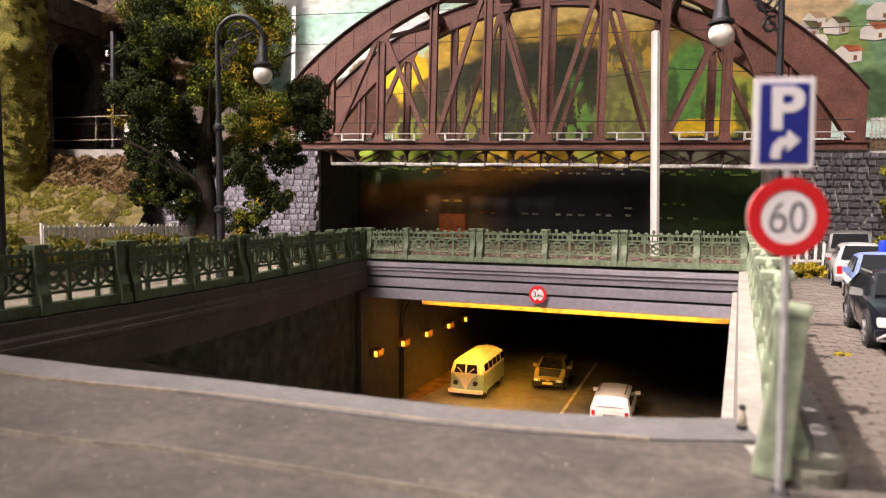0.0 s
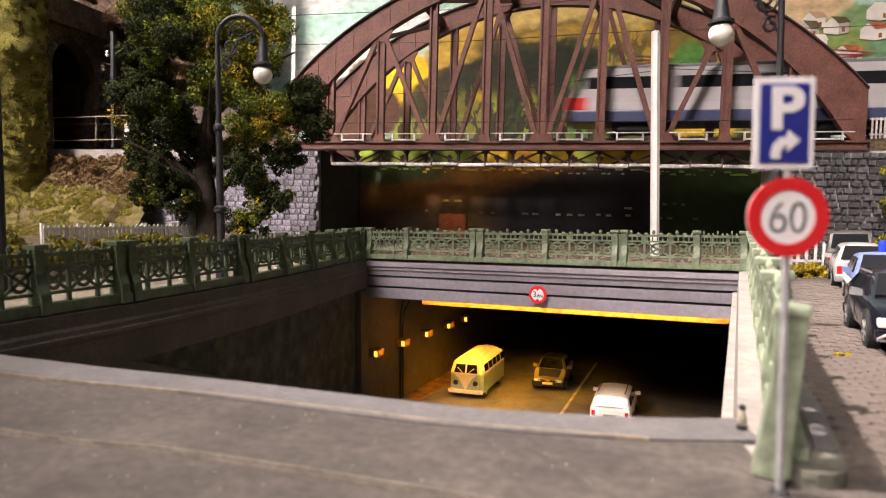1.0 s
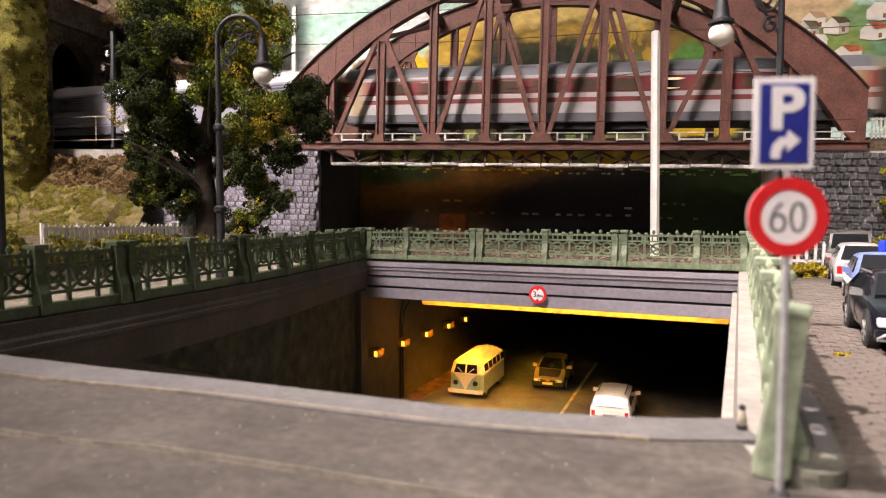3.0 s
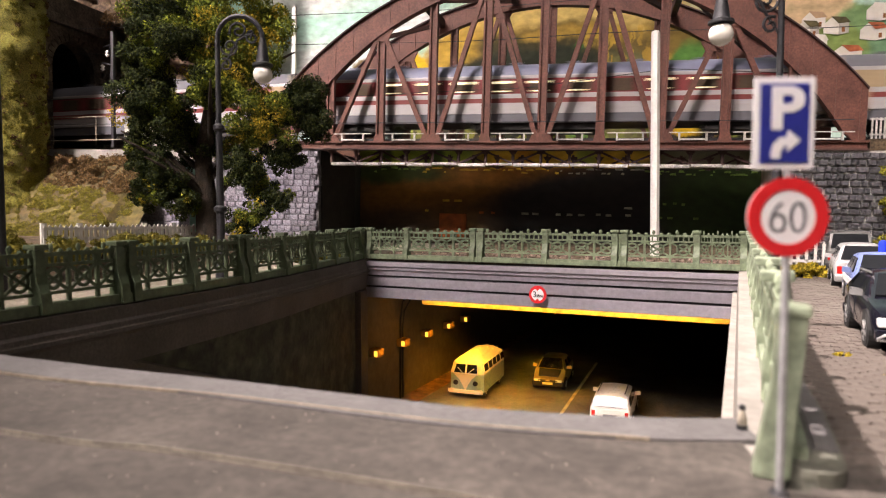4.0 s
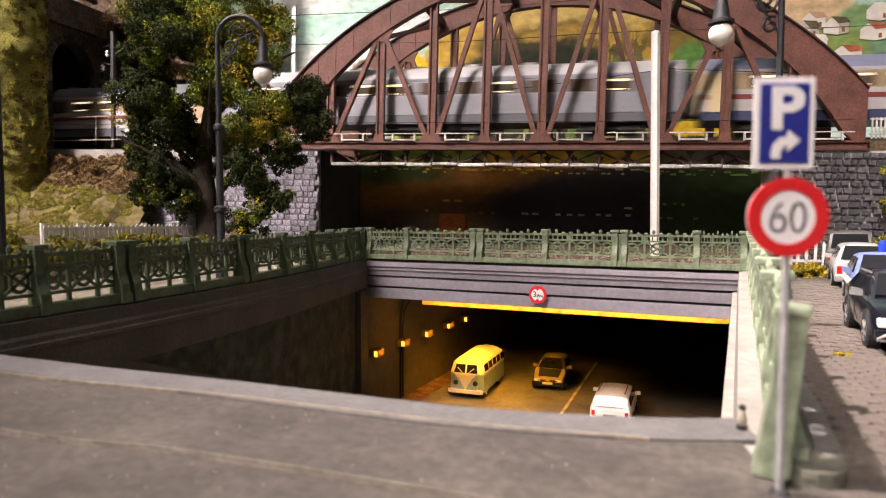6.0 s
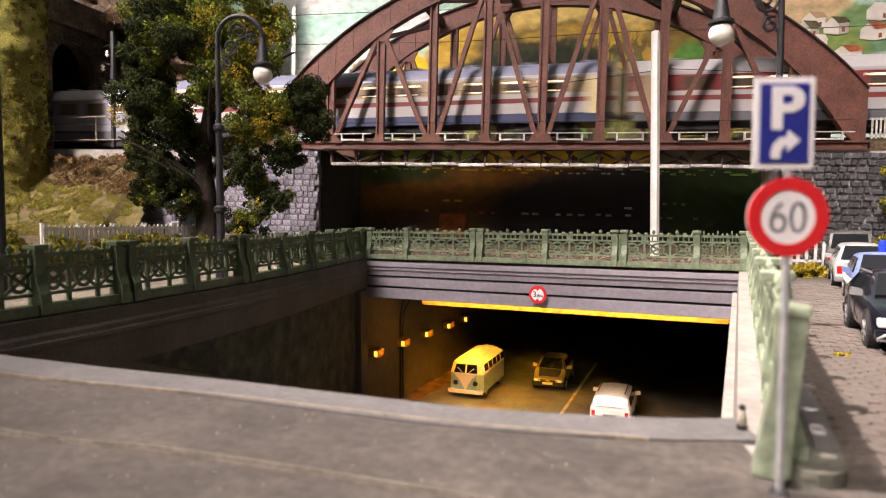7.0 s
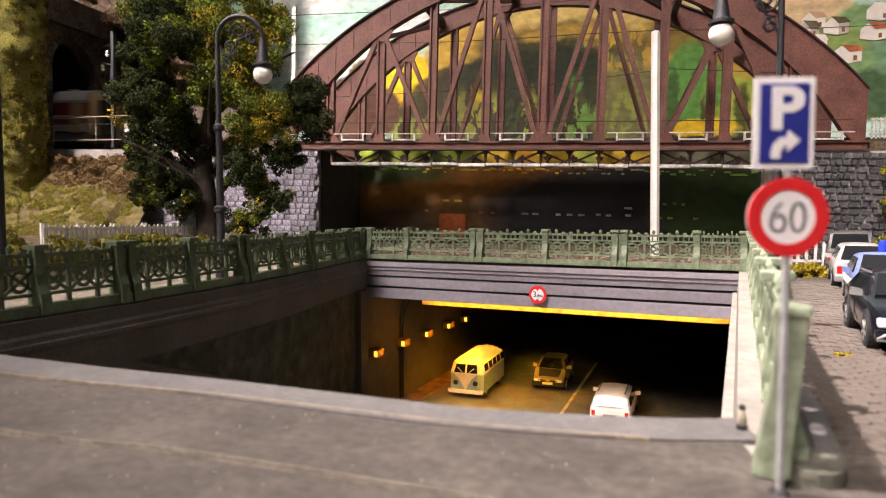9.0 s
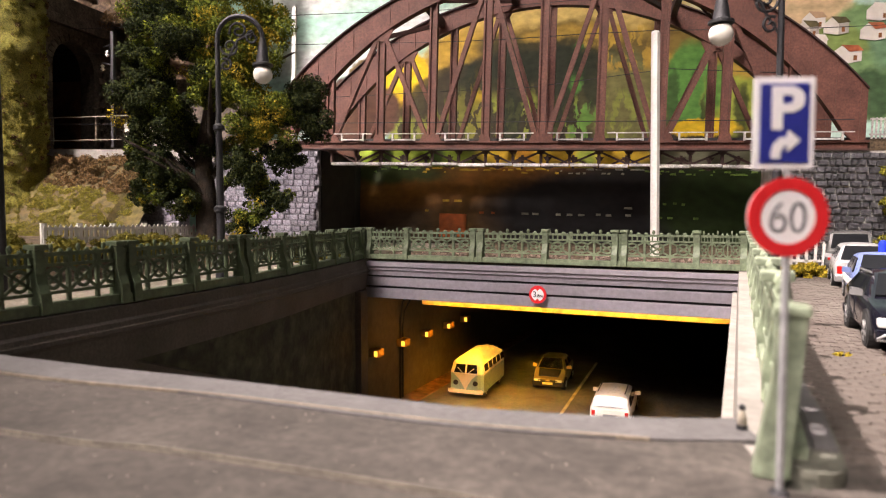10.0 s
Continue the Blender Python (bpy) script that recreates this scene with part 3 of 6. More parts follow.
UMBERSHADE, RUSTSHADE, GREENSHADE, INK = (0.1, 0.05, 0.01), (0.2, 0.085, 0.012), (0.025, 0.045, 0.01), (0.016, 0.015, 0.017)
back = thing("backdrop", label="painted landscape mural on the back wall", category="mural", kind="structure")
rail_place(back, 0, 14.0, 0)
mural = Painting("mural_landscape", (0.44, 0.74, 0.6), (0.58, 0.76, 0.68), 0.9, 1.0)
mural.patch(-17.4, 12.4, 3.89, 0.96, CLOUD, 0.5, 0.8, 0, 0)
mural.patch(-16.4, 7.8, 4.35, 1.32, CLOUD, 0.6, 0.7, 0, 0)
mural.patch(-8.7, 10.3, 3.13, 1.18, CLOUD, 0.4, 0.9, 0, 0)
mural.patch(-13.2, 7.3, 2.35, 0.69, CLOUD, 0.3, 0.9, 0, 0)
mural.patch(23.0, 6.6, 6.10, 3.95, HILL, 0.05, 1.0, 0, 0)
mural.patch(18.0, 10.6, 3.21, 1.53, SAND, 0.12, 1.0, 0, 0)
mural.patch(20.0, 7.9, 2.32, 1.02, LIME, 0.20, 0.5, 0, 0)
mural.patch(22.5, 4.4, 1.94, 1.63, DARKGREEN, 0.20, 0.9, 0, 0)
mural.patch(23.1, 8.3, 0.96, 2.14, TEAL, 0.25, 0.6, 0, 0)
mural.patch(3.5, 3.6, 12.97, 9.03, OCHRE, 0.04, 1.0, 0, 0)
mural.patch(3.2, 10.9, 7.54, 1.58, TAN, 0.5, 0.8, 0, 0)
mural.patch(6.8, 9.6, 4.60, 0.98, TAN, 0.6, 0.5, -8, 0)
mural.patch(15.0, 6.8, 2.46, 2.44, BROWN, 0.15, 1.0, 0, 0)
mural.patch(15.7, 5.3, 1.74, 1.12, OCHRE, 0.20, 0.8, 0, 0)
mural.patch(-9.5, 5.9, 2.81, 2.65, YELLOW, 0.06, 1.0, 0, 0)
mural.patch(-9.1, 6.5, 1.36, 1.27, BRIGHT, 0.25, 0.8, 0, 0)
mural.patch(-12.5, 6.8, 1.12, 0.95, OLIVE, 0.15, 1.0, 0, 0)
mural.patch(3.1, 3.4, 9.40, 6.64, OLIVE, 0.06, 1.0, 0, 0)
mural.patch(7.6, 8.0, 4.18, 1.56, OCHRE, 0.20, 0.9, 6, 1)
mural.patch(2.9, 8.8, 4.39, 0.88, OCHRE, 0.25, 0.7, -4, 0)
mural.patch(2.6, 1.1, 13.01, 7.23, DARK, 0.04, 1.0, 0, 0)
mural.patch(0.1, 7.3, 4.93, 1.30, BLACKGREEN, 0.17, 0.9, -10, 0)
mural.patch(-2.2, 3.4, 4.65, 2.57, MOSS, 0.25, 0.7, 0, 1)
mural.patch(-3.3, 4.1, 0.86, 2.50, YELLOW, 0.30, 0.7, 0, 1)
mural.patch(-7.9, 2.3, 3.36, 1.03, LIME, 0.25, 0.7, 0, 1)
mural.patch(0.3, 3.0, 6.19, 1.84, LIME, 0.25, 0.7, 0, 1)
mural.patch(-5.7, 3.5, 3.07, 2.11, MOSS, 0.25, 0.8, 0, 1)
mural.patch(7.4, 4.5, 3.06, 3.34, SAGE, 0.20, 0.9, 0, 0)
mural.patch(7.2, 8.0, 3.63, 1.56, OCHRE, 0.25, 0.9, 0, 1)
mural.patch(7.4, 3.3, 3.06, 1.77, LIME, 0.25, 0.45, 0, 1)
mural.patch(3.7, 6.6, 0.71, 1.79, GREEN, 0.20, 0.9, 10, 0)
mural.patch(-0.8, 3.4, 0.75, 2.06, BLACKGREEN, 0.20, 0.9, 0, 0)
mural.patch(2.2, 5.0, 1.21, 3.03, BLACKGREEN, 0.20, 0.9, 0, 0)
mural.patch(4.9, 5.9, 0.78, 2.38, BLACKGREEN, 0.25, 0.9, 0, 0)
mural.patch(3.0, 7.4, 2.00, 0.80, BLACKGREEN, 0.25, 0.9, 0, 0)
mural.patch(4.3, 2.8, 0.99, 1.40, GREEN, 0.25, 0.8, 0, 1)
mural.patch(-1.8, 8.6, 1.88, 0.73, BLACKGREEN, 0.30, 0.8, 0, 0)
mural.patch(10.8, 8.9, 2.57, 1.33, OLIVE, 0.25, 0.8, 0, 0)
mural.patch(11.6, 5.2, 1.75, 3.07, GREEN, 0.12, 1.0, 0, 0)
mural.patch(14.1, 4.4, 1.78, 2.46, LIME, 0.15, 1.0, 0, 0)
mural.patch(12.6, 3.5, 0.33, 1.73, BLACKGREEN, 0.30, 0.8, 0, 0)
mural.patch(14.8, 3.6, 0.42, 1.70, BLACKGREEN, 0.30, 0.8, 0, 0)
mural.patch(10.4, 4.3, 0.37, 2.32, BLACKGREEN, 0.30, 0.6, 0, 0)
mural.patch(14.6, 6.6, 1.59, 0.94, OCHRE, 0.20, 0.9, 0, 0)
mural.patch(12.5, 2.5, 2.25, 0.69, YELLOW, 0.15, 1.0, 0, 0)
mural.patch(13.3, 5.3, 0.79, 1.52, GREEN, 0.25, 0.9, 0, 0)
mural.patch(-13.3, 3.8, 4.01, 2.71, UMBER, 0.07, 1.0, 0, 0)
mural.patch(-6.0, 0.4, 5.95, 0.77, LIME, 0.07, 1.0, 0, 0)
mural.patch(-6.9, 0.1, 2.67, 0.34, GREEN, 0.25, 0.8, 0, 0)
mural.patch(4.6, 0.4, 5.54, 0.73, YELLOW, 0.07, 1.0, 0, 0)
mural.patch(2.8, 0.3, 0.81, 0.81, OCHRE, 0.25, 0.8, 0, 0)
mural.patch(6.8, 0.5, 0.70, 0.80, LIME, 0.25, 0.8, 0, 0)
mural.patch(12.4, 0.4, 2.55, 0.62, SAGE, 0.07, 1.0, 0, 0)
mural.patch(-13.6, 0.2, 2.85, 1.14, UMBER, 0.10, 1.0, 0, 0)
mural.patch(-0.1, 6.7, 5.77, 1.22, BLACKGREEN, 0.20, 0.85, -8, 0)
mural.patch(-7.0, 5.2, 3.10, 1.18, DARK, 0.17, 0.9, -38, 0)
part("landscape", box(B(), -300, 300, 0, 1, -6, 132), mural.finish(), back)
part("lower_wall", box(B(), -300, 300, 0.1, 1, -90, -14), "room", back)


def paint(name, c, var=0.22, c2=None, scale=0.5):
    return mat("paint_" + name, c, 0.85, scale=scale, fine=2.2, var=var, bump=0.08, c2=c2)


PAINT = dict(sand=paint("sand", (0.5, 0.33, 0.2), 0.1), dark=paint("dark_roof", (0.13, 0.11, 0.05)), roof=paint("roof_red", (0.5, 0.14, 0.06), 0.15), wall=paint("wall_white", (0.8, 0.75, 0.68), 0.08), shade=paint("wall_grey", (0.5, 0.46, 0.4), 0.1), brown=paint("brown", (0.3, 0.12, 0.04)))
# painted village
for hx, hz, w, rf in ((18.61, 8.83, 1.38, "dark"), (18.94, 9.39, 1.38, "sand"), (20.29, 9.01, 1.46, "dark"), (19.29, 7.92, 1.05, "wall"), (21.02, 7.17, 1.70, "roof"), (22.43, 8.56, 1.46, "roof"), (22.65, 9.79, 1.30, "wall")):
    part("painted_house", prism(B(), [(hx - w / 2, hz - 0.5), (hx + w * 0.1, hz - 0.62), (hx + w * 0.1, hz + 0.2), (hx - w * 0.2, hz + 0.5), (hx - w / 2, hz + 0.1)], "y", -0.07, 0), PAINT["wall"], back)
    part("painted_gable", prism(B(), [(hx + w * 0.1, hz - 0.62), (hx + w / 2, hz - 0.5), (hx + w / 2, hz + 0.22), (hx + w * 0.1, hz + 0.2)], "y", -0.07, 0), PAINT["shade" if rf == "dark" else "wall"], back)
    part("painted_roof", prism(B(), [(hx - w * 0.22, hz + 0.56), (hx + w * 0.36, hz + 0.5), (hx + w * 0.56, hz + 0.16), (hx + w * 0.08, hz + 0.1)], "y", -0.09, 0), PAINT[rf], back)
    part("painted_door", box(B(), hx + w * 0.22, hx + w * 0.34, -0.09, 0, hz - 0.45, hz - 0.15), PAINT["brown"], back)

# low painted strip close behind the deck
vb = thing("verge_board", label="low painted board of bright meadow behind the bridge deck", category="board", kind="structure")
rail_place(vb, 0, 6.3, 0)
verge = Painting("verge_meadow", (0.1, 0.13, 0.05), (0.16, 0.16, 0.06), 0.9, 0.5)
verge.patch(-6.2, -0.2, 4.2, 0.8, (0.3, 0.4, 0.05), 0.2)
verge.patch(-7.6, -0.3, 0.4, 0.7, (0.07, 0.1, 0.03), 0.5)
verge.patch(-4.4, -0.2, 0.5, 0.8, (0.08, 0.12, 0.03), 0.5)
verge.patch(3.6, -0.2, 5.2, 0.9, (0.6, 0.4, 0.04), 0.15)
verge.patch(1.2, -0.2, 0.5, 0.9, (0.5, 0.25, 0.03), 0.5)
verge.patch(5.0, -0.2, 0.6, 0.9, (0.3, 0.36, 0.06), 0.5)
verge.patch(11.5, -0.2, 2.6, 0.9, (0.2, 0.2, 0.13), 0.2)
part("board", box(B(), -9.6, 16, 0, 0.1, -0.9, 0.55), verge.finish(), vb)

# dark lacquered lower board with faint painting; deck shade is put into its colours
low = thing("lower_board", label="dark glossy painted board below the mural", category="board", kind="structure")
rail_place(low, 0, 8.4, 0)
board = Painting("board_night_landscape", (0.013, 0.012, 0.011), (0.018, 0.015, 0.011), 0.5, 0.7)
board.patch(-5.3, -2.8, 7.49, 2.84, UMBERSHADE, 0.35, 1.0, 0, 0)
board.patch(-2.6, -1.7, 7.24, 1.12, RUSTSHADE, 0.5, 0.9, -10, 0)
board.patch(-0.0, -1.2, 3.70, 0.73, RUSTSHADE, 0.6, 0.8, -14, 0)
board.patch(-7.8, -1.2, 3.63, 0.61, GREENSHADE, 0.4, 0.9, 0, 0)
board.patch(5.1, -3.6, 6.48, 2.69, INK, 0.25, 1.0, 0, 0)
board.patch(13.4, -3.0, 4.11, 2.89, GREENSHADE, 0.25, 1.0, 0, 0)
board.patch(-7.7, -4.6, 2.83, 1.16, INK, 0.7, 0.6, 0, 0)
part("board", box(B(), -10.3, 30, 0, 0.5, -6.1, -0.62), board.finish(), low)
PAINT.update(rust=paint("rust", (0.3, 0.075, 0.014), 0.15), dash=paint("dash", (0.36, 0.35, 0.28), 0.2), dashg=paint("dash_green", (0.16, 0.24, 0.05), 0.2), dashy=paint("dash_yellow", (0.5, 0.32, 0.03), 0.2))
part("painted_house", box(B(), -4.6, -2.75, -0.1, 0, -5.4, -3.85), PAINT["rust"], low)
rnd = random.Random(12)
for x, z, w, k in [(-4.4, -3.05, 0.45, "dashy"), (-3.6, -3.05, 0.5, "dashy"), (-5.6, -3.75, 0.22, "dashy"), (-1.9, -3.8, 0.3, "rust"), (-1.1, -3.8, 0.25, "rust"), (0.9, -3.8, 0.45, "dash"), (1.6, -3.8, 0.4, "dash"), (3.1, -3.8, 0.3, "dash"), (3.8, -3.8, 0.35, "dash"), (4.5, -3.8, 0.4, "dash"), (5.6, -3.75, 0.3, "dash"), (6.2, -3.78, 0.35, "dash"), (7.3, -3.3, 0.5, "dash"), (7.4, -3.75, 0.35, "dash"), (9.2, -3.85, 0.4, "dashg"), (9.9, -3.85, 0.3, "dashg"), (11.4, -3.85, 0.3, "dashg"), (9.6, -3.0, 0.2, "dashg"), (10.2, -2.95, 0.2, "dashg"), (10.7, -3.0, 0.2, "dashg")]:
    part("painted_window", box(B(), x, x + w, -0.1, 0, z, z + 0.14), PAINT[k], low)
# Dashes along the board's top are painted glints of light.
for i in range(58):
    x = -9.3 + i * 0.42 + rnd.uniform(-0.15, 0.15)
    k = "dashg" if x < -6.2 or x > 8 else "dashy" if x < 3 else "dash"
    z, w = -0.98 + rnd.choice((0.0, 0.0, -0.16, 0.1)), rnd.uniform(0.12, 0.6)
    part("painted_window", prism(B(), [(x, z), (x + w, z + rnd.uniform(-0.03, 0.03)), (x + w * 0.9, z + rnd.uniform(0.07, 0.15)), (x + 0.03, z + rnd.uniform(0.06, 0.14))], "y", -0.05, 0), PAINT[k], low)

# ================= green railings =================
UNIT = 2.4


def panel_mesh(material):
    """One cast panel along x: rails, three crossed rings, cresting."""
    bm, U = B(), UNIT
    box(bm, 0, U, -0.05, 0.05, 1.1, 1.18)
    box(bm, 0, U, -0.045, 0.045, 0.9, 0.96)
    box(bm, 0, U, -0.045, 0.045, 0.36, 0.42)
    for i in range(4):
        x = U * i / 3
        box(bm, max(0, x - 0.035), min(U, x + 0.035), -0.045, 0.045, 0.18, 1.12)
    for i in range(3):
        cx, cz = U * (i + 0.5) / 3, 0.66
        for sg in (-1, 1):
            beam(bm, (cx - 0.38, 0, cz - sg * 0.25), (cx + 0.38, 0, cz + sg * 0.25), 0.06, 0.055, (0, 1, 0))
        pts = [(cx + 0.19 * math.cos(a * math.pi / 8), 0, cz + 0.19 * math.sin(a * math.pi / 8)) for a in range(17)]
        for p, q in zip(pts, pts[1:]):
            beam(bm, p, q, 0.07, 0.055, (0, 1, 0))
        for j in range(5):
            x = cx - 0.32 + j * 0.16
            box(bm, x - 0.022, x + 0.022, -0.025, 0.025, 0.95, 1.11)
    for i in range(10):
        x = U * (i + 0.5) / 10
        big = i % 3 == 1
        bmesh.ops.create_uvsphere(bm, u_segments=6, v_segments=4, radius=1, matrix=Matrix.Translation((x, 0, 1.2 + (0.06 if big else 0.0))) @ Matrix.Diagonal((0.06 if big else 0.075, 0.045, 0.085 if big else 0.055, 1)))
    return mesh_of("panel", bm, material, smooth=False)


def post_mesh(material, w=0.26, flare=1.0):
    """A bracket post with a swelling foot, thickness across y; the outer face looks to -y."""
    prof = [(0.12, 0.0), (0.12, 1.24), (-0.1, 1.24), (-0.12, 1.0), (-0.1, 0.78), (-0.15, 0.58), (-0.24, 0.42), (-0.26, 0.2), (-0.26, 0.0)]
    bm = prism(B(), [(y * (flare if y < 0 else 1), z) for y, z in prof], "x", -w / 2, w / 2)
    bmesh.ops.bevel(bm, geom=[e for e in bm.edges if e.calc_length() > 0.15], offset=0.015, segments=1, affect="EDGES")
    box(bm, -w / 2 - 0.04, w / 2 + 0.04, -0.16, 0.16, 1.24, 1.34, 0.02)
    return mesh_of("post", bm, material)


# Worn lane railing and portal railing are paler to paint light falling on them.
M["greenpale"] = mat("worn_pale_green_paint", (0.25, 0.295, 0.205), 0.5, scale=1.6, fine=7, var=0.2, bump=0.15)
M["greenlit"] = mat("rubbed_green_paint", (0.125, 0.155, 0.095), 0.55, scale=1.4, fine=8, var=0.16, bump=0.12)
CAST = [(panel_mesh(g), post_mesh(g, 0.22, fl), mesh_of("plinth", box(B(), 0, UNIT, -0.2 * fl, 0.14, 0, 0.2), g)) for g, fl in (("green", 1.0), ("greenpale", 0.45), ("greenlit", 1.0))]


def railing(label, pts, double, z0=0.0, last=True, cast=0):
    """Panels between posts that stand on the points of a line; the outer face lies to the right of the line's way."""
    PANEL, POST, PLINTH = CAST[cast]
    rl = thing("railing", label=label, category="railing", group="railings of the well")
    for i, (a, b) in enumerate(zip(pts, pts[1:])):
        d = Vector((b[0] - a[0], b[1] - a[1]))
        ang, ln = math.degrees(math.atan2(d.y, d.x)), d.length
        za, zb = (a[2] if len(a) > 2 else z0), (b[2] if len(b) > 2 else z0)
        tilt = -math.degrees(math.atan2(zb - za, ln))
        for me in (PANEL, PLINTH):
            o = shared(me.name, me, rl, (a[0], a[1], za, 0, tilt, ang))
            o.scale = (ln / UNIT, 1, 1)
        u = d.normalized()
        offs = (-0.17, 0.17) if i % 2 == double else (0.0,)
        for k in offs:
            shared("post", POST, rl, (a[0] + u.x * k, a[1] + u.y * k, za, 0, 0, ang))
    if last:
        shared("post", POST, rl, (*pts[-1][:2], z0, 0, 0, ang))
    return rl


def on_left(y):
    for a, b in zip(LEFT, LEFT[1:]):
        if b[1] <= y <= a[1]:
            f = (a[1] - y) / (a[1] - b[1])
            return (a[0] + (b[0] - a[0]) * f, y)
    return LEFT[0]


railing("ornate green cast railing on the dark west wall", [on_left(y) for y in reversed((23.7, 22.2, 20.5, 18.4, 16.3, 14.1, 11.9, 9.85, 7.85, 5.8, 3.7, 1.6))], 0)
railing("ornate green cast railing over the portal", [(x, 24.15) for x in (-14.75, -12.77, -9.58, -6.76, -3.97, -1.34, 0.15)], 0, cast=2)
railing("weathered green railing beside the cobbled lane, lit tone in its paint", [(0.36, y) for y in (24.0, 21.6, 19.2, 16.8, 14.4, 12.0, 9.6, 7.4, 5.35)], 9, last=False, cast=1)
# heavy end pillar and rounded kerb stub
ep = thing("railing_end_pillar", (0.27, 5.25, 0), label="pale green end pillar of the railing with worn, lit-toned paint", category="pillar")
bm = prism(B(), [(0.1, 0), (0.19, 1.2), (0.0, 1.2), (-0.03, 0.7), (-0.1, 0.3), (-0.15, 0)], "y", -0.13, 0.13)
bmesh.ops.bevel(bm, geom=list(bm.edges), offset=0.02, segments=2, affect="EDGES")
part("shaft", bm, "greenpale", ep, smooth=True)
part("cap", box(B(), -0.03, 0.21, -0.15, 0.15, 1.19, 1.27, 0.025), "greenpale", ep)
side = thing("side_pavement", label="narrow stone-slab pavement with a rounded end", category="pavement", kind="structure")
rnd = random.Random(5)
lane_z = lambda y: 0.0 if y < 6.5 else max(-0.55, -0.0846 * (y - 6.5))
bm = prism(B(), [(0.36, 5.6), (0.36, 5.2), (0.44, 5.13), (0.54, 5.1), (0.64, 5.13), (0.71, 5.2), (0.74, 5.32), (0.745, 5.6)], "z", -0.1, 0.11)
for i in range(30):
    y = 5.6 + i * 0.62
    box(bm, 0.36, 0.75, y, y + 0.62, lane_z(y + 0.3) - 0.3, lane_z(y + 0.3) + 0.1)
part("kerb_bed", bm, mat("mossy_kerb", (0.12, 0.12, 0.095), 0.85, scale=1.5, var=0.2, bump=0.3), side)
for i in range(28):
    y = 5.6 + i * 0.62
    for c in range(2):
        part("slab", box(B(), 0.38 + c * 0.18, 0.545 + c * 0.18, y, y + 0.59, lane_z(y + 0.3) + 0.02, lane_z(y + 0.3) + 0.125 + rnd.uniform(0, 0.012), 0.012), "coping", side)
ps = thing("edge_stub", (0.06, 6.2, 0), label="small dark stub post with a pale collar", category="post")
part("post", rod(B(), (0, 0, 0), (0.0, 0, 0.06), 0.05, 0.045), "black", ps)
part("collar", lathe(B(), [(0.03, 0.05), (0.042, 0.08), (0.032, 0.15), (0.018, 0.19)], 10), "pave", ps, smooth=True)
part("cap", ball(B(), (0, 0, 0.215), 0.03, 8), "black", ps)

# ================= signs =================


def text_mesh(body, size, depth=0.006, bold=0.0):
    cu = bpy.data.curves.new("figures", "FONT")
    cu.body, cu.size, cu.align_x, cu.align_y, cu.extrude, cu.offset = body, size, "CENTER", "CENTER", depth, bold
    ob = bpy.data.objects.new("figures_tmp", cu)
    me = bpy.data.meshes.new_from_object(ob)
    bpy.data.objects.remove(ob)
    bm = bmesh.new()
    bm.from_mesh(me)
    bpy.data.meshes.remove(me)
    bmesh.ops.rotate(bm, cent=(0, 0, 0), matrix=Matrix.Rotation(radians(90), 3, "X"), verts=bm.verts)
    return bm


def disc(r, y, th, c=(0, 0), seg=48):
    return rod(B(), (c[0], y, c[1]), (c[0], y - th, c[1]), r, seg=seg)


def annulus(r0, r1, y, th, z):
    bm = B()
    seg = 64
    v = [[bm.verts.new((r * math.cos(2 * math.pi * i / seg), yy, z + r * math.sin(2 * math.pi * i / seg))) for i in range(seg)] for r, yy in ((r0, y), (r1, y), (r1, y - th), (r0, y - th))]
    for a in range(4):
        for i in range(seg):
            j = (i + 1) % seg
            bm.faces.new((v[a][i], v[a][j], v[(a + 1) % 4][j], v[(a + 1) % 4][i]))
    return bm


sg = thing("traffic_sign", (0.29, 4.9, 0), rz=22, label="grey post with blue parking plate and red-rimmed limit disc", category="traffic sign")
M["post"] = mat("galvanised_post", (0.42, 0.42, 0.43), 0.45, metal=0.4, var=0.1, scale=2, bump=0.05)
part("post", rod(B(), (0, 0, 0), (0, 0, 2.75), 0.026, seg=12), "post", sg)
part("foot", rod(B(), (0, 0, 0), (0, 0, 0.03), 0.07, 0.05, seg=12), "iron", sg)
lim = part("limit_disc", disc(0.262, -0.03, 0.02, (-0.02, 1.9)), "signwhite", sg, "white disc with red rim")
part("red_rim", annulus(0.18, 0.264, -0.045, 0.016, 0), "signred", lim, at=(-0.02, 0, 1.9))
def oval(cx, cz, rx, rz, a0=0, a1=360, n=28):
    return [(cx + rx * math.cos(radians(a0 + (a1 - a0) * i / n)), -0.052, cz + rz * math.sin(radians(a0 + (a1 - a0) * i / n))) for i in range(n + 1)]


bm = tube(B(), oval(-0.085, 1.862, 0.045, 0.055, 150, 510), 0.013, 6)
tube(bm, [(-0.129, -0.052, 1.875), (-0.12, -0.052, 1.92), (-0.095, -0.052, 1.965), (-0.062, -0.052, 1.995)], 0.013, 6)
part("figure", bm, "signgrey", lim)
part("figure", tube(B(), oval(0.045, 1.9, 0.045, 0.095), 0.013, 6), "signgrey", lim)
pk = part("parking_plate", box(B(), -0.255, 0.14, -0.045, -0.025, 2.215, 2.82, 0.008), "signwhite", sg, "blue parking plate with white border")
part("blue_field", box(B(), -0.215, 0.1, -0.056, -0.04, 2.255, 2.775, 0.004), "signblue", pk)
bm = text_mesh("P", 0.38, bold=0.012)
bmesh.ops.scale(bm, vec=(1.12, 1, 1), verts=bm.verts)
bmesh.ops.translate(bm, vec=(-0.055, -0.06, 2.60), verts=bm.verts)
part("letter", bm, "signwhite", pk)
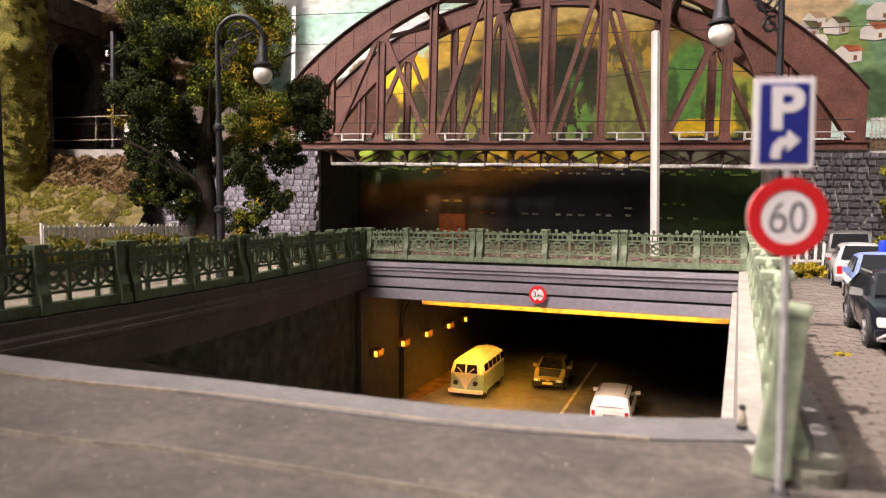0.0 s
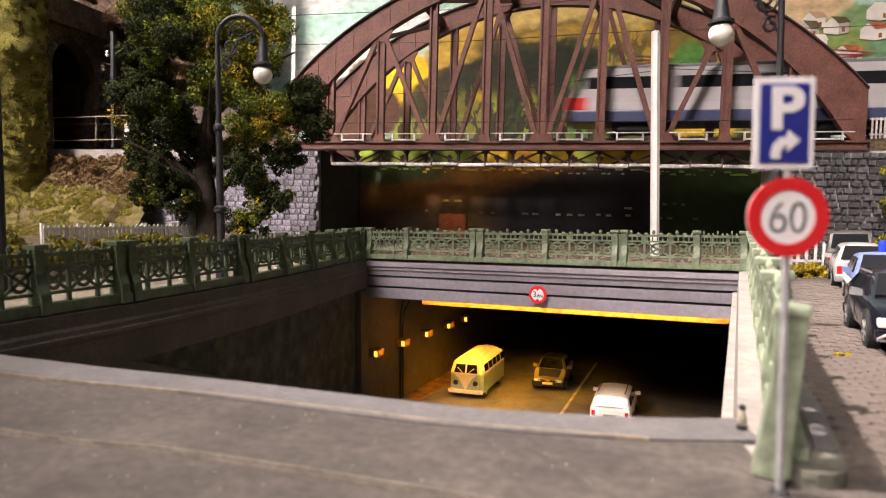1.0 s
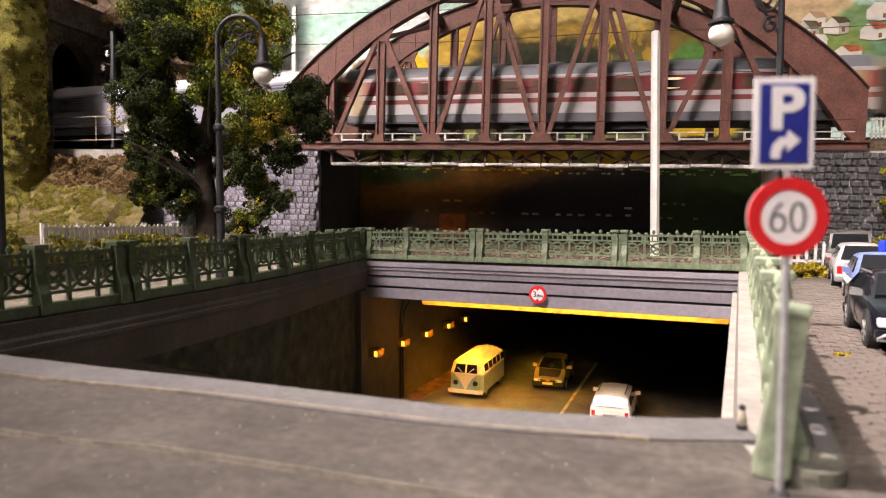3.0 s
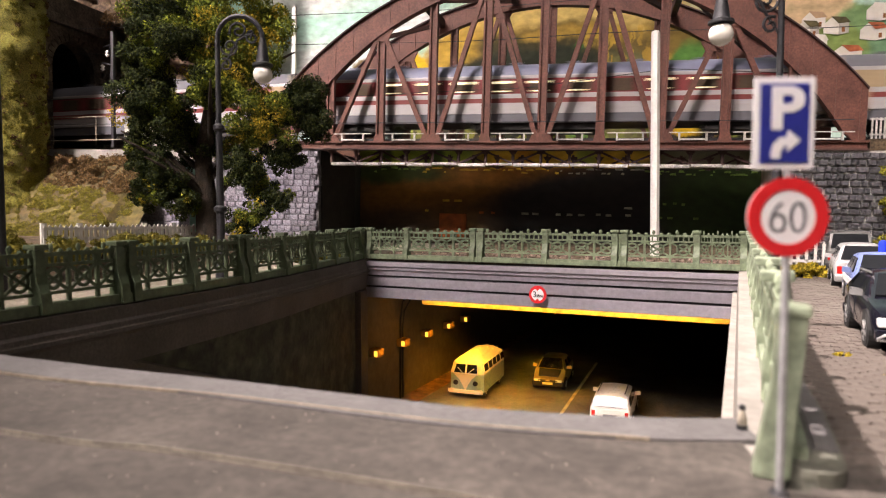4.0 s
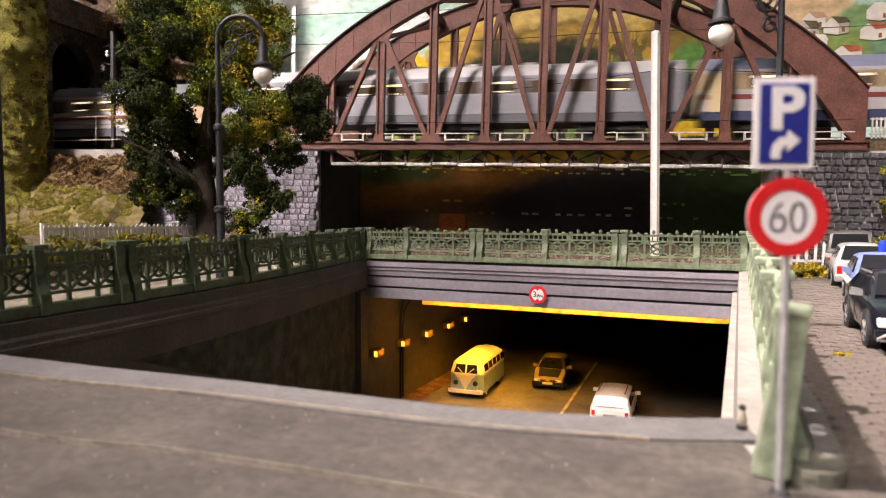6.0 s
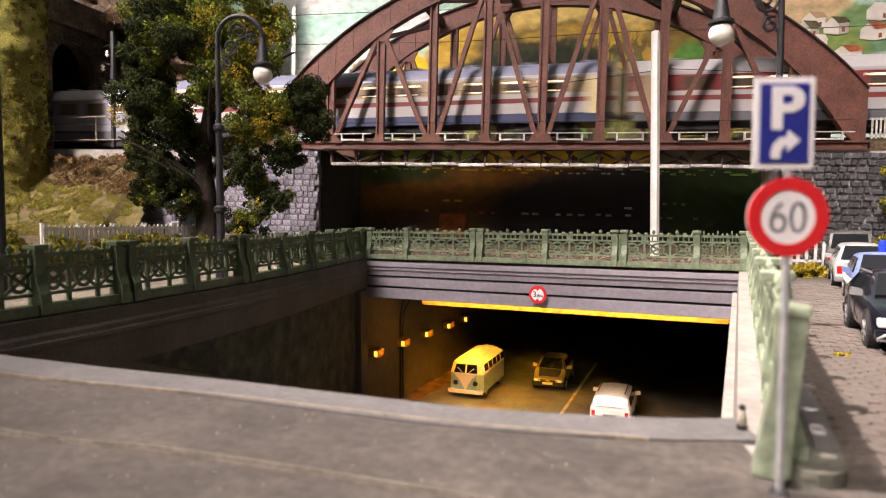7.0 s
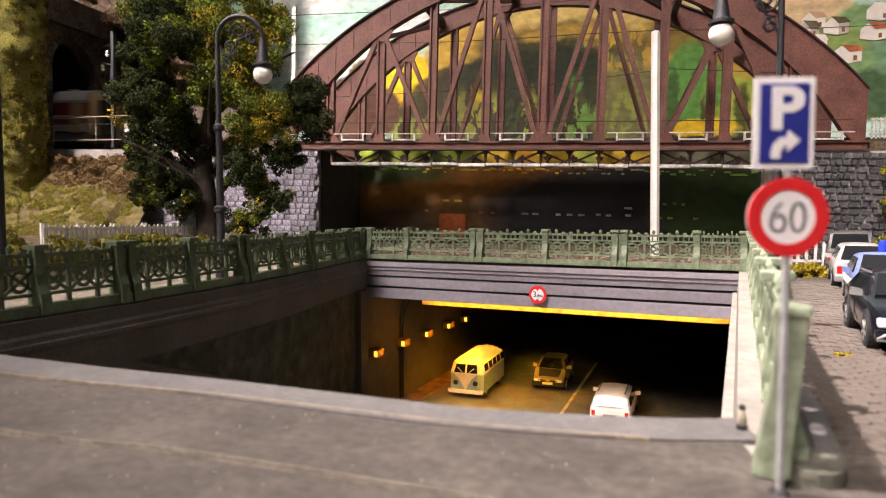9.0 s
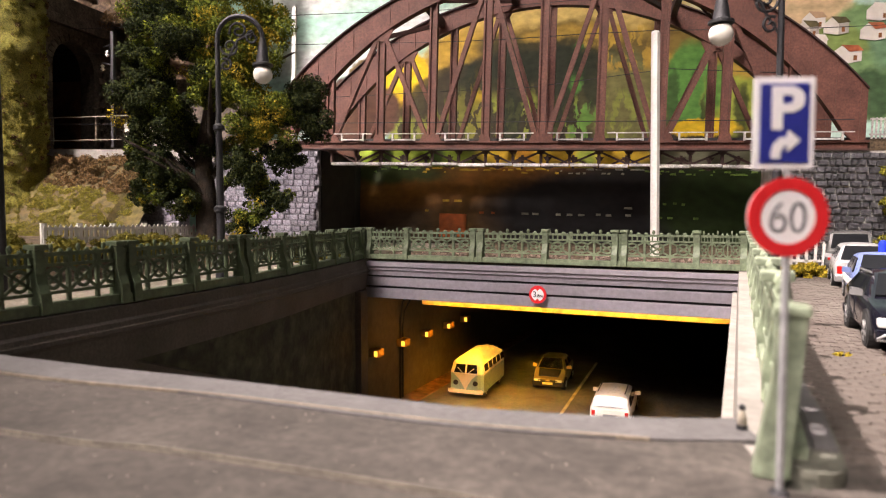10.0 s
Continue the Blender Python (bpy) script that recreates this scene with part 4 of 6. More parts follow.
pts = [(x - 0.07, z) for x, z in ((-0.075, 2.285), (-0.02, 2.285), (-0.02, 2.32), (0.0, 2.36), (0.03, 2.372), (0.03, 2.33), (0.11, 2.405), (0.03, 2.47), (0.03, 2.43), (-0.02, 2.42), (-0.06, 2.38), (-0.075, 2.33))]
part("arrow", prism(B(), pts, "y", -0.068, -0.05), "signwhite", pk)
hs = thing("height_sign", (-6.95, 23.8, -1.16), label="small round 3.8 m height limit sign on the fascia", category="traffic sign")
hd = part("disc", disc(0.34, 0.0, 0.04), "signred", hs)
part("white_field", disc(0.24, -0.04, 0.012), "signwhite", hd)
for zz in (0.19, -0.19):
    part("notch", prism(B(), [(-0.1, zz * 1.35), (0.1, zz * 1.35), (0, zz * 0.75)], "y", -0.06, -0.05), "signred", hd)
bm = text_mesh("3", 0.32)
bmesh.ops.translate(bm, vec=(-0.11, -0.075, 0.0), verts=bm.verts)
part("figures", bm, "black", hd)
bm = text_mesh(".8m", 0.18)
bmesh.ops.translate(bm, vec=(0.09, -0.075, -0.04), verts=bm.verts)
part("figures", bm, "black", hd)

# ================= street lamps, pole =================
def scroll(bm, c, r, a0, turns, sgn=1, th=0.035):
    pts = []
    for i in range(26):
        f = i / 25
        a = radians(a0) + sgn * f * turns * 2 * math.pi
        rr = r * (1 - 0.82 * f)
        pts.append((c[0] + rr * math.cos(a), 0, c[1] + rr * math.sin(a)))
    tube(bm, pts, th, 5)


def street_lamp(at, height, reach, rz, label):
    lp = thing("street_lamp", at, rz=rz, label=label, category="street lamp", group="street lamps")
    bow = reach / 2
    top = height - bow
    part("pole", lathe(B(), [(0.15, 0), (0.15, 0.6), (0.11, 0.7), (0.11, 2.0), (0.17, 2.05), (0.17, 2.15), (0.1, 2.2), (0.085, 4.2), (0.15, 4.24), (0.15, 4.34), (0.075, 4.4), (0.065, top)], 14), "iron", lp, smooth=True)
    pts = [(bow - bow * math.cos(a * math.pi / 16), 0, top + bow * math.sin(a * math.pi / 16)) for a in range(17)]
    part("arm", tube(B(), pts, 0.065, 8), "iron", lp, smooth=True)
    bm = B()
    scroll(bm, (bow * 0.55, top - bow * 0.35), bow * 0.42, 180, 1.4)
    scroll(bm, (bow * 0.35, top - bow * 1.15), bow * 0.3, 120, 1.3, -1)
    scroll(bm, (bow * 0.95, top + bow * 0.35), bow * 0.42, 200, 1.4, -1)
    scroll(bm, (bow * 1.55, top + bow * 0.05), bow * 0.3, 90, 1.3)
    tube(bm, [(0.05, 0, top - bow * 1.4), (bow * 0.5, 0, top - bow * 0.8), (bow * 0.9, 0, top - bow * 0.05), (bow * 1.6, 0, top + bow * 0.3)], 0.035, 5)
    part("scrollwork", bm, "iron", lp)
    x = reach
    part("shade", lathe(B(), [(0.085, 0), (0.11, -0.15), (0.18, -0.62), (0.27, -0.66), (0.27, -0.72), (0.16, -0.74)], 14, (x, 0, top)), "iron", lp, smooth=True)
    part("globe", ball(B(), (x, 0, top - 0.94), 0.255, 20), "globe", lp, "white opal globe, unlit", smooth=True)
    return lp


street_lamp((-12.8, 13.38, -0.05), 7.25, 1.2, 26, "dark iron scroll street lamp with white globe beside the railing")
street_lamp((0.72, 15.95, -0.55), 7.95, 1.3, 205, "dark iron street lamp with white globe beside the lane")
wp = thing("white_pole", (-3.33, 29.3, 0.06), label="tall white painted pole standing behind the railing", category="pole")
part("shaft", rod(B(), (0, 0, 0), (-0.12, 0, 9.6), 0.19, 0.185, 6), "white", wp)
part("cap", rod(B(), (-0.12, 0, 9.6), (-0.12, 0, 9.68), 0.2, 0.15, 6), "white", wp)

# rubble on the bed behind the portal railing
rb = random.Random(31)
bm = B()
for i in range(420):
    x, y, r = rb.uniform(-14.6, 0.0), 24.45 + rb.random() ** 2 * 4, rb.uniform(0.05, 0.16)
    bmesh.ops.create_icosphere(bm, subdivisions=1, radius=r, matrix=Matrix.Translation((x, y, 0.06 + r * 0.3)) @ Matrix.Rotation(rb.uniform(0, 3), 4, (rb.random(), rb.random(), 1)) @ Matrix.Diagonal((1, rb.uniform(0.5, 1), rb.uniform(0.5, 0.9), 1)))
M["rubble"] = mat("brown_rubble", (0.26, 0.19, 0.15), 0.9, scale=4, fine=12, var=0.3, bump=0.5, c2=(0.09, 0.06, 0.05))
part("rubble", bm, "rubble", None, "loose brown and pale rubble behind the railing", kind="stuff")

# pale grains and crumbs on the foreground asphalt
rb = random.Random(55)
bm = B()
for i in range(260):
    x = rb.uniform(-9, 1.2)
    y = rb.uniform(1.6, 5.0)
    r = rb.uniform(0.003, 0.008)
    bmesh.ops.create_icosphere(bm, subdivisions=1, radius=r, matrix=Matrix.Translation((x, y, r * 0.4)))
part("grit", bm, "pave", None, "pale grit grains on the asphalt", kind="stuff")

# ================= hillside on the west side =================
def sheet(fn, nu, nv):
    """A surface of nu by nv cells; fn gives the place for (a, b) in 0..1."""
    bm = B()
    g = [[bm.verts.new(fn(i / nu, j / nv)) for j in range(nv + 1)] for i in range(nu + 1)]
    for i in range(nu):
        for j in range(nv):
            bm.faces.new((g[i][j], g[i + 1][j], g[i + 1][j + 1], g[i][j + 1]))
    return bm


def rough(p, amp, f, seed=0):
    q = Vector(p) * f + Vector((seed, seed * 2, 0))
    return amp * (noise.noise(q) + 0.5 * noise.noise(q * 2.3) + 0.25 * noise.noise(q * 5.1))


hill = thing("hillside", label="mossy brown model hillside round the railway tunnel", category="hillside", kind="structure")
rail_place(hill)


def column(a, b):
    ang = radians(-170 + 200 * a)
    z = -7 + 23 * b
    r = 2.55 + 0.5 * (1 - b)
    p = Vector((-29.35 + r * 1.15 * math.cos(ang), -2.6 + r * 0.9 * math.sin(ang), z))
    k = rough(p, 0.35, 0.5, 3)
    return (p.x + k * math.cos(ang) * 0.8, p.y + k * math.sin(ang), z)


part("mossy_spur", sheet(column, 40, 90), "grass", hill, "olive mossy rock spur", smooth=True)


def slope(a, b):
    x = -36 + 18.0 * a
    n = -0.35 - 5.2 * b ** 0.8
    z = -0.75 - 5.2 * b
    k = rough((x, n, z), 0.7, 0.55, 8)
    return (x, n + k * 0.5, z + k * 0.6 - (0.8 if a > 0.9 else 0) * b)


part("rock_slope", sheet(slope, 70, 40), mat("crag_and_moss", (0.12, 0.10, 0.025), 0.95, scale=0.28, fine=3.5, var=0.3, bump=1.0, c2=(0.07, 0.045, 0.025)), hill, "crumpled brown rock with olive moss", smooth=True)
part("ledge_top", box(B(), -36, -15.6, -0.75, -0.3, -1.2, -0.5), "jamb", hill)


def upper(a, b):
    x = -42 + 22 * a
    z = 4.6 + 15 * b
    n = 5.5 + 1.5 * b - 1.2 * math.sin(a * 9)
    k = rough((x, n, z), 1.5, 0.4, 5)
    return (x, n + k, z + k * 0.3)


part("upper_crag", sheet(upper, 80, 50), "rock", hill, "dark brown overhanging crag", smooth=True)
# tunnel portal: a wall across the track with an arched opening
pt = thing("tunnel_portal", label="dark stone railway tunnel mouth in the hillside", category="tunnel portal", kind="structure")
rail_place(pt)
nA, nB, zS = 0.5, 3.95, 5.0
arch_pts = [(nA, -1.2), (nA, zS)] + [((nA + nB) / 2 - (nB - nA) / 2 * math.cos(i * math.pi / 16), zS + 1.76 * math.sin(i * math.pi / 16)) for i in range(1, 16)] + [(nB, zS), (nB, -1.2)]
outer = [(9, -1.2), (9, 9.5), (-1.6, 9.5), (-1.6, -1.2)]
bm = prism(B(), arch_pts + outer, "x", -29.2, -28.2)
M["portalstone"] = mat("sooty_portal_stone", (0.10, 0.08, 0.06), 0.9, scale=0.9, fine=6, var=0.25, bump=0.6)
part("portal_wall", bm, "portalstone", pt)
for i in range(len(arch_pts) - 1):
    a, b = Vector(arch_pts[i]), Vector(arch_pts[i + 1])
    n = max(1, int((b - a).length / 0.55))
    for k in range(n):
        p, q = a.lerp(b, (k + 0.04) / n), a.lerp(b, (k + 0.96) / n)
        d = (q - p).normalized()
        o = Vector((-d.y, d.x)) * 0.45
        part("arch_stone", prism(B(), [tuple(p), tuple(q), tuple(q + o), tuple(p + o)], "x", -28.25, -28.08), "portalstone", pt)
part("cornice", box(B(), -29.3, -27.8, -1.2, 9, 7.6, 8.2, 0.05), "portalstone", pt)
# Bore is near-black to paint the deep shade inside the mouth.
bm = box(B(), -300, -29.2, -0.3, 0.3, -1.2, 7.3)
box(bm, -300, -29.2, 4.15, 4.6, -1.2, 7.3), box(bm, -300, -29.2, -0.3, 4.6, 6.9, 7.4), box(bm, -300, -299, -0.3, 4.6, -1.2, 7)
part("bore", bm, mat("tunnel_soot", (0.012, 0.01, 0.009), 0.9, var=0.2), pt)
part("bore_lining", box(B(), -33.0, -29.0, 4.0, 4.2, -1.0, 4.6), mat("reddish_lining", (0.12, 0.06, 0.035), 0.9, scale=1.0, var=0.25, bump=0.4), pt, "reddish lining inside the mouth")
# coursed stones on the face of the mouth
kinds = [mesh_of("stone", stone_mesh(0.5, 0.36, 0.2, 300 + k), "portalstone") for k in range(4)]
for r in range(17):
    for c in range(8):
        n_, z_ = 4.75 + c * 0.54 + (r % 2) * 0.27, -0.9 + r * 0.4
        shared("stone", kinds[(r * 3 + c * 5) % 4], pt, (-28.16, n_, z_, 0, 0, 90))
# masonry wall behind the ledge
rw = thing("ledge_wall", label="dark masonry retaining wall behind the track", category="wall", kind="structure")
rail_place(rw)
part("core", box(B(), -28.2, -17.5, 5.72, 6.3, -0.9, 5.2), "portalstone", rw)
masonry(rw, -28.0, -22.0, -0.2, 5.0, 5.7, 13, 0.55, "portalstone", ("portalstone",))
st = thing("stone_block", label="pale stone pier block beside the track", category="stone block", kind="structure")
rail_place(st)
part("core", box(B(), -22.0, -19.5, -0.25, 0.4, -0.4, 1.1), "mortar", st)
masonry(st, -22.0, -19.6, -0.3, 1.05, -0.27, 5, 0.42, "mortar", (mat("pale_pier_stone", (0.38, 0.35, 0.3), 0.9, var=0.2, rand=0.2),))
gw = thing("garden_wall", label="low grey stone wall under the slope", category="wall", kind="structure")
rail_place(gw)
part("core", box(B(), -20.6, -16.6, -2.2, -1.7, -6, -2.6), "stone", gw)
masonry(gw, -20.6, -16.7, -5.9, -2.65, -2.22, 10, 0.45, "stone", ("stone",))


# ================= plants =================
def leaf_material(name, dark, mid, light):
    m = bpy.data.materials.new(name)
    m.use_nodes = True
    n, l = m.node_tree.nodes, m.node_tree.links
    b = n["Principled BSDF"]
    b.inputs["Roughness"].default_value = 0.8
    b.inputs["Specular IOR Level"].default_value = 0.15
    geo, ramp = n.new("ShaderNodeNewGeometry"), n.new("ShaderNodeValToRGB")
    ramp.color_ramp.elements[0].color, ramp.color_ramp.elements[1].color = (*dark, 1), (*light, 1)
    e = ramp.color_ramp.elements.new(0.6)
    e.color = (*mid, 1)
    l.new(geo.outputs["Random Per Island"], ramp.inputs["Fac"])
    l.new(ramp.outputs["Color"], b.inputs["Base Color"])
    return m


def leaves(name, clumps, per, size, material, parent, seed, label=""):
    """Small leaf flakes scattered in the shell of many clumps."""
    rg = np.random.default_rng(seed)
    cs, rs = np.array([c[:3] for c in clumps]), np.array([c[3] for c in clumps])
    idx = np.repeat(np.arange(len(clumps)), np.maximum(6, (per * (rs / rs.mean()) ** 2).astype(int)))
    n = len(idx)
    d = rg.normal(size=(n, 3))
    d /= np.linalg.norm(d, axis=1)[:, None]
    pos = cs[idx] + d * (rs[idx] * rg.uniform(0.45, 1.08, n) ** 0.6)[:, None] * np.array([1, 1, 0.85])
    a = rg.normal(size=(n, 3))
    a /= np.linalg.norm(a, axis=1)[:, None]
    b = np.cross(a, d + 0.3 * rg.normal(size=(n, 3)))
    b /= np.linalg.norm(b, axis=1)[:, None]
    s = (size * rg.uniform(0.6, 1.4, n))[:, None]
    v = np.stack([pos - a * s, pos + b * s * 0.6, pos + a * s, pos - b * s * 0.6], 1).reshape(-1, 3) * K
    me = bpy.data.meshes.new(name)
    me.from_pydata(v.tolist(), [], np.arange(4 * n).reshape(-1, 4).tolist())
    me.materials.append(material)
    ob = new(name, me)
    ob.parent = parent
    return tagged(ob, label, kind="stuff")


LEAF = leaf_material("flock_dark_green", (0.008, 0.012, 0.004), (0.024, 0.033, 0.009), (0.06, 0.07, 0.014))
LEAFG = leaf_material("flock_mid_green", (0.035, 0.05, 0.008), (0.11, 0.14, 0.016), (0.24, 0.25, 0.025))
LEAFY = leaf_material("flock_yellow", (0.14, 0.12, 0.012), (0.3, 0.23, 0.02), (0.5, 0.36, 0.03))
MOSS = leaf_material("flock_olive", (0.09, 0.08, 0.013), (0.17, 0.15, 0.022), (0.26, 0.22, 0.035))
BROWN = leaf_material("flock_brown", (0.06, 0.037, 0.016), (0.11, 0.066, 0.028), (0.19, 0.115, 0.045))

tree = thing("tree", (-19.9, 20.5, -0.05), rz=24.7, label="broad dark green model tree with yellow leaves on its lit parts", category="tree")
rnd = random.Random(21)
bm = tube(B(), [(-0.25, 0, 0), (-0.25, 0, 1.2), (-0.4, 0.1, 2.8), (-0.5, 0.1, 4.4), (-0.1, 0, 6.5), (0.1, 0, 9.0)], 0.62, 10, 0.16)
part("trunk", bm, "bark", tree, smooth=True)
limbs = []
for i in range(13):
    a, z0 = rnd.uniform(0, 6.28), rnd.uniform(2.2, 7.5)
    ln = rnd.uniform(2.0, 3.8)
    p = [(-0.15, 0.05, z0), (-0.15 + math.cos(a) * ln * 0.5, math.sin(a) * ln * 0.5, z0 + ln * 0.45), (-0.15 + math.cos(a) * ln, math.sin(a) * ln, z0 + ln * 0.7)]
    part("limb", tube(B(), p, 0.14, 6, 0.04), "bark", tree, smooth=True)
# crown: clumps in an uneven spreading outline, x across the view, y away from it
lobes = [(-2.6, 0, 6.2, 1.5), (-3.1, 0.4, 4.4, 0.9), (-1.4, -0.6, 8.8, 1.5), (-2.9, 0.3, 8.3, 1.1), (0.6, -0.4, 9.4, 1.5), (1.9, -0.3, 8.4, 1.3), (-0.6, 0.6, 10.6, 1.5), (2.0, 0.2, 10.0, 1.2), (-2.2, 0, 10.4, 1.3),
         (3.3, 0.3, 6.6, 1.25), (4.2, 0.2, 5.7, 0.8), (2.2, -0.6, 5.8, 1.2), (1.2, -0.7, 6.8, 1.4), (0.2, -1.0, 7.2, 1.2), (-1.6, -0.9, 6.2, 1.3), (-2.0, -0.4, 3.4, 1.1), (-1.2, -0.6, 2.6, 0.75), (-2.8, 0.0, 2.9, 0.8), (1.5, -0.5, 3.9, 1.0), (2.3, -0.2, 2.6, 0.9), (1.5, -0.6, 1.6, 0.9), (2.9, 0, 4.3, 0.8), (0.9, 0.8, 4.9, 1.1), (-0.9, 0.9, 5.0, 1.3)]
dk, md, yl = [], [], []
for x, y, z, r in lobes:
    for k in range(34):
        d = Vector((rnd.gauss(0, 1), rnd.gauss(0, 1), rnd.gauss(0, 0.9))).normalized() * r * rnd.uniform(0.3, 1.05)
        c = (x + d.x, y + d.y * 0.9, z + d.z, r * rnd.uniform(0.16, 0.42))
        # Top and right get lighter leaf colours, painting the light on the crown.
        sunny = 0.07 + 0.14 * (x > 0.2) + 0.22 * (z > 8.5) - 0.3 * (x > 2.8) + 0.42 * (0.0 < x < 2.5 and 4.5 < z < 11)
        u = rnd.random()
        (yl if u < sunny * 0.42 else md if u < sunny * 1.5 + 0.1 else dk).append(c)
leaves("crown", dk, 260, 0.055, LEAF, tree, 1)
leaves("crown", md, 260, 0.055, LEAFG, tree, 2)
leaves("yellow_leaves", yl, 110, 0.05, LEAFY, tree, 3, "yellow leaf tufts, thickest on the crown's lit parts")


rn = random.Random(77)
cl, cb = [], []
for i in range(900):
    p = column(rn.uniform(0.35, 1.0), rn.uniform(0.1, 0.95))
    (cb if rn.random() < 0.22 else cl).append((*p, rn.uniform(0.06, 0.2)))
leaves("moss_flock", cl, 150, 0.03, MOSS, hill, 11, "olive scatter moss on the spur")
leaves("dry_flock", cb, 50, 0.05, BROWN, hill, 12, "dry brown scatter on the spur")
cl, cb = [], []
for i in range(1500):
    a_, b_ = rn.uniform(0.2, 0.95), rn.uniform(0, 1)
    p = slope(a_, b_)
    (cb if b_ < 0.42 + 0.2 * noise.noise((a_ * 9, b_ * 3, 0)) else cl).append((*p, rn.uniform(0.07, 0.26)))
leaves("moss_flock", cl, 150, 0.03, MOSS, hill, 13, "olive scatter moss on the slope")
leaves("dry_flock", cb, 60, 0.06, BROWN, hill, 14, "crumbled brown scatter on the slope")


def bush(at, r, n, material, label, seed, flat=0.7, per=120, size=0.06, name="bush"):
    rn = random.Random(seed)
    ob = thing(name, at, label=label, category="bush", group="bushes")
    cl = []
    for i in range(n):
        cl.append((rn.uniform(-1, 1) * r, rn.uniform(-1, 1) * r * 0.6, rn.uniform(0.1, 1) * r * flat, r * rn.uniform(0.18, 0.36)))
    leaves("foliage", cl, per, size, material, ob, seed)
    part("stems", tube(B(), [(0, 0, -0.1), (0.05, 0, r * 0.3), (0, 0.05, r * 0.6)], 0.05, 5, 0.02), "bark", ob)
    return ob


for i, (x, y, z, r) in enumerate([(-18.9, 11.6, 0.45, 1.0), (-18.6, 12.9, 0.45, 0.95), (-18.9, 14.4, 0.55, 0.75), (-18.8, 15.6, 0.55, 0.8), (-18.9, 16.9, 0.55, 0.75), (-18.9, 18.2, 0.5, 0.75), (-19.4, 19.2, 0.4, 0.7), (-19.3, 11.0, 0.45, 1.1), (-15.9, 21.6, 0.0, 0.7), (-15.2, 22.6, 0.0, 0.6)]):
    bush((x, y, z), r, 16, MOSS, "straggly olive shrub beside the picket fence", 40 + i)
for i, (s, n, z, r, mt) in enumerate([(-32.4, -4.6, 7.2, 1.2, MOSS), (-31.6, -4.7, 9.0, 1.1, MOSS), (-30.6, -5.0, 5.4, 0.7, BROWN), (-29.7, -4.6, 8.2, 0.9, MOSS), (-31.0, -4.9, 3.9, 0.6, MOSS), (-25.0, -1.6, -2.0, 1.0, BROWN), (-23.0, -2.0, -2.2, 1.1, BROWN), (-26.5, -1.6, -2.8, 0.8, BROWN), (-26.6, 4.8, 8.4, 1.5, BROWN), (-24.0, 4.6, 9.6, 1.6, BROWN), (-22.0, 4.6, 8.2, 1.4, BROWN), (-20.0, 4.6, 10.0, 1.4, BROWN), (-24.8, -3.5, -4.3, 0.8, MOSS), (-21.6, -3.4, -4.4, 0.9, MOSS), (-28.6, -4.2, -4.6, 0.9, BROWN)]):
    o = bush((0, 0, 0), r, 18, mt, "matted olive moss tuft clinging to the rock" if mt is MOSS else "dry brown scrub on the rock", 60 + i, 0.9, name="scrub")
    rail_place(o, s, n, z)
for i, (x, y, z, r, mt) in enumerate([(2.2, 28.3, -0.58, 0.65, LEAFY), (2.7, 28.9, -0.58, 0.6, LEAFY), (1.8, 28.8, -0.58, 0.5, LEAFY)]):
    bush((x, y, z), r, 14, mt, "golden yellow shrub beside the lane", 80 + i)
for i, (s, n, z, r) in enumerate([(18.9, -0.5, -2.0, 0.75), (18.8, -0.6, -3.4, 0.8), (18.4, -0.9, -5.2, 0.8), (19.2, -0.5, -1.2, 0.7)]):
    o = bush((0, 0, 0), r, 20, leaf_material("flock_fresh", (0.1, 0.11, 0.01), (0.22, 0.22, 0.02), (0.4, 0.34, 0.05)), "yellow-green climbing shrub against the abutment", 90 + i, 1.0, name="climber")
    rail_place(o, s, n, z)
for i, (x, y) in enumerate([(1.62, 12.6), (1.95, 10.6)]):
    bush((x, y, lane_z(y)), 0.12 if i == 0 else 0.07, 8, LEAFY, "tiny yellow leaf tuft on the cobbles", 97 + i, 0.8, 40, 0.03, name="leaf_tuft")

# raised bank with picket fence
bank = part("bank", prism(B(), [(-60, -0.1), (-60, 0.9), (-20, 0.65), (-18.6, 0.25), (-17.6, -0.06)], "y", 6, 30), "earth", None, "brown bank behind the pavement", kind="structure")


def picket_fence(a, b, label, h=0.8, step=0.17):
    f = thing("picket_fence", label=label, category="fence", group="picket fences")
    a, b = Vector(a), Vector(b)
    d = b - a
    n = int(d.length / step)
    ang = math.degrees(math.atan2(d.y, d.x))
    me = mesh_of("picket", prism(B(), [(-0.055, 0), (0.055, 0), (0.055, h - 0.1), (0, h), (-0.055, h - 0.1)], "y", -0.025, 0.025), "white")
    for i in range(n + 1):
        p = a + d * (i / n)
        shared("picket", me, f, (p.x, p.y, p.z + random.uniform(-0.02, 0.02), 0, random.uniform(-2, 2), ang))
    for z in (0.2, 0.55):
        bm = beam(B(), (a.x, a.y, a.z + z), (b.x, b.y, b.z + z), 0.05, 0.09)
        part("rail", bm, "white", f)
    for i in range(0, n + 1, 7):
        p = a + d * (i / n)
        part("post", box(B(), -0.09, 0.09, 0.03, 0.17, -0.1, h + 0.05), "white", f, at=(p.x, p.y, p.z, 0, 0, ang))


picket_fence((-22.0, 14.6, 0.85), (-20.6, 20.8, 0.8), "low white picket fence on the bank", 0.7)
picket_fence((2.0, 31.0, -0.6), (9.0, 32.2, -0.6), "white picket fence below the abutment", 1.35, 0.3)

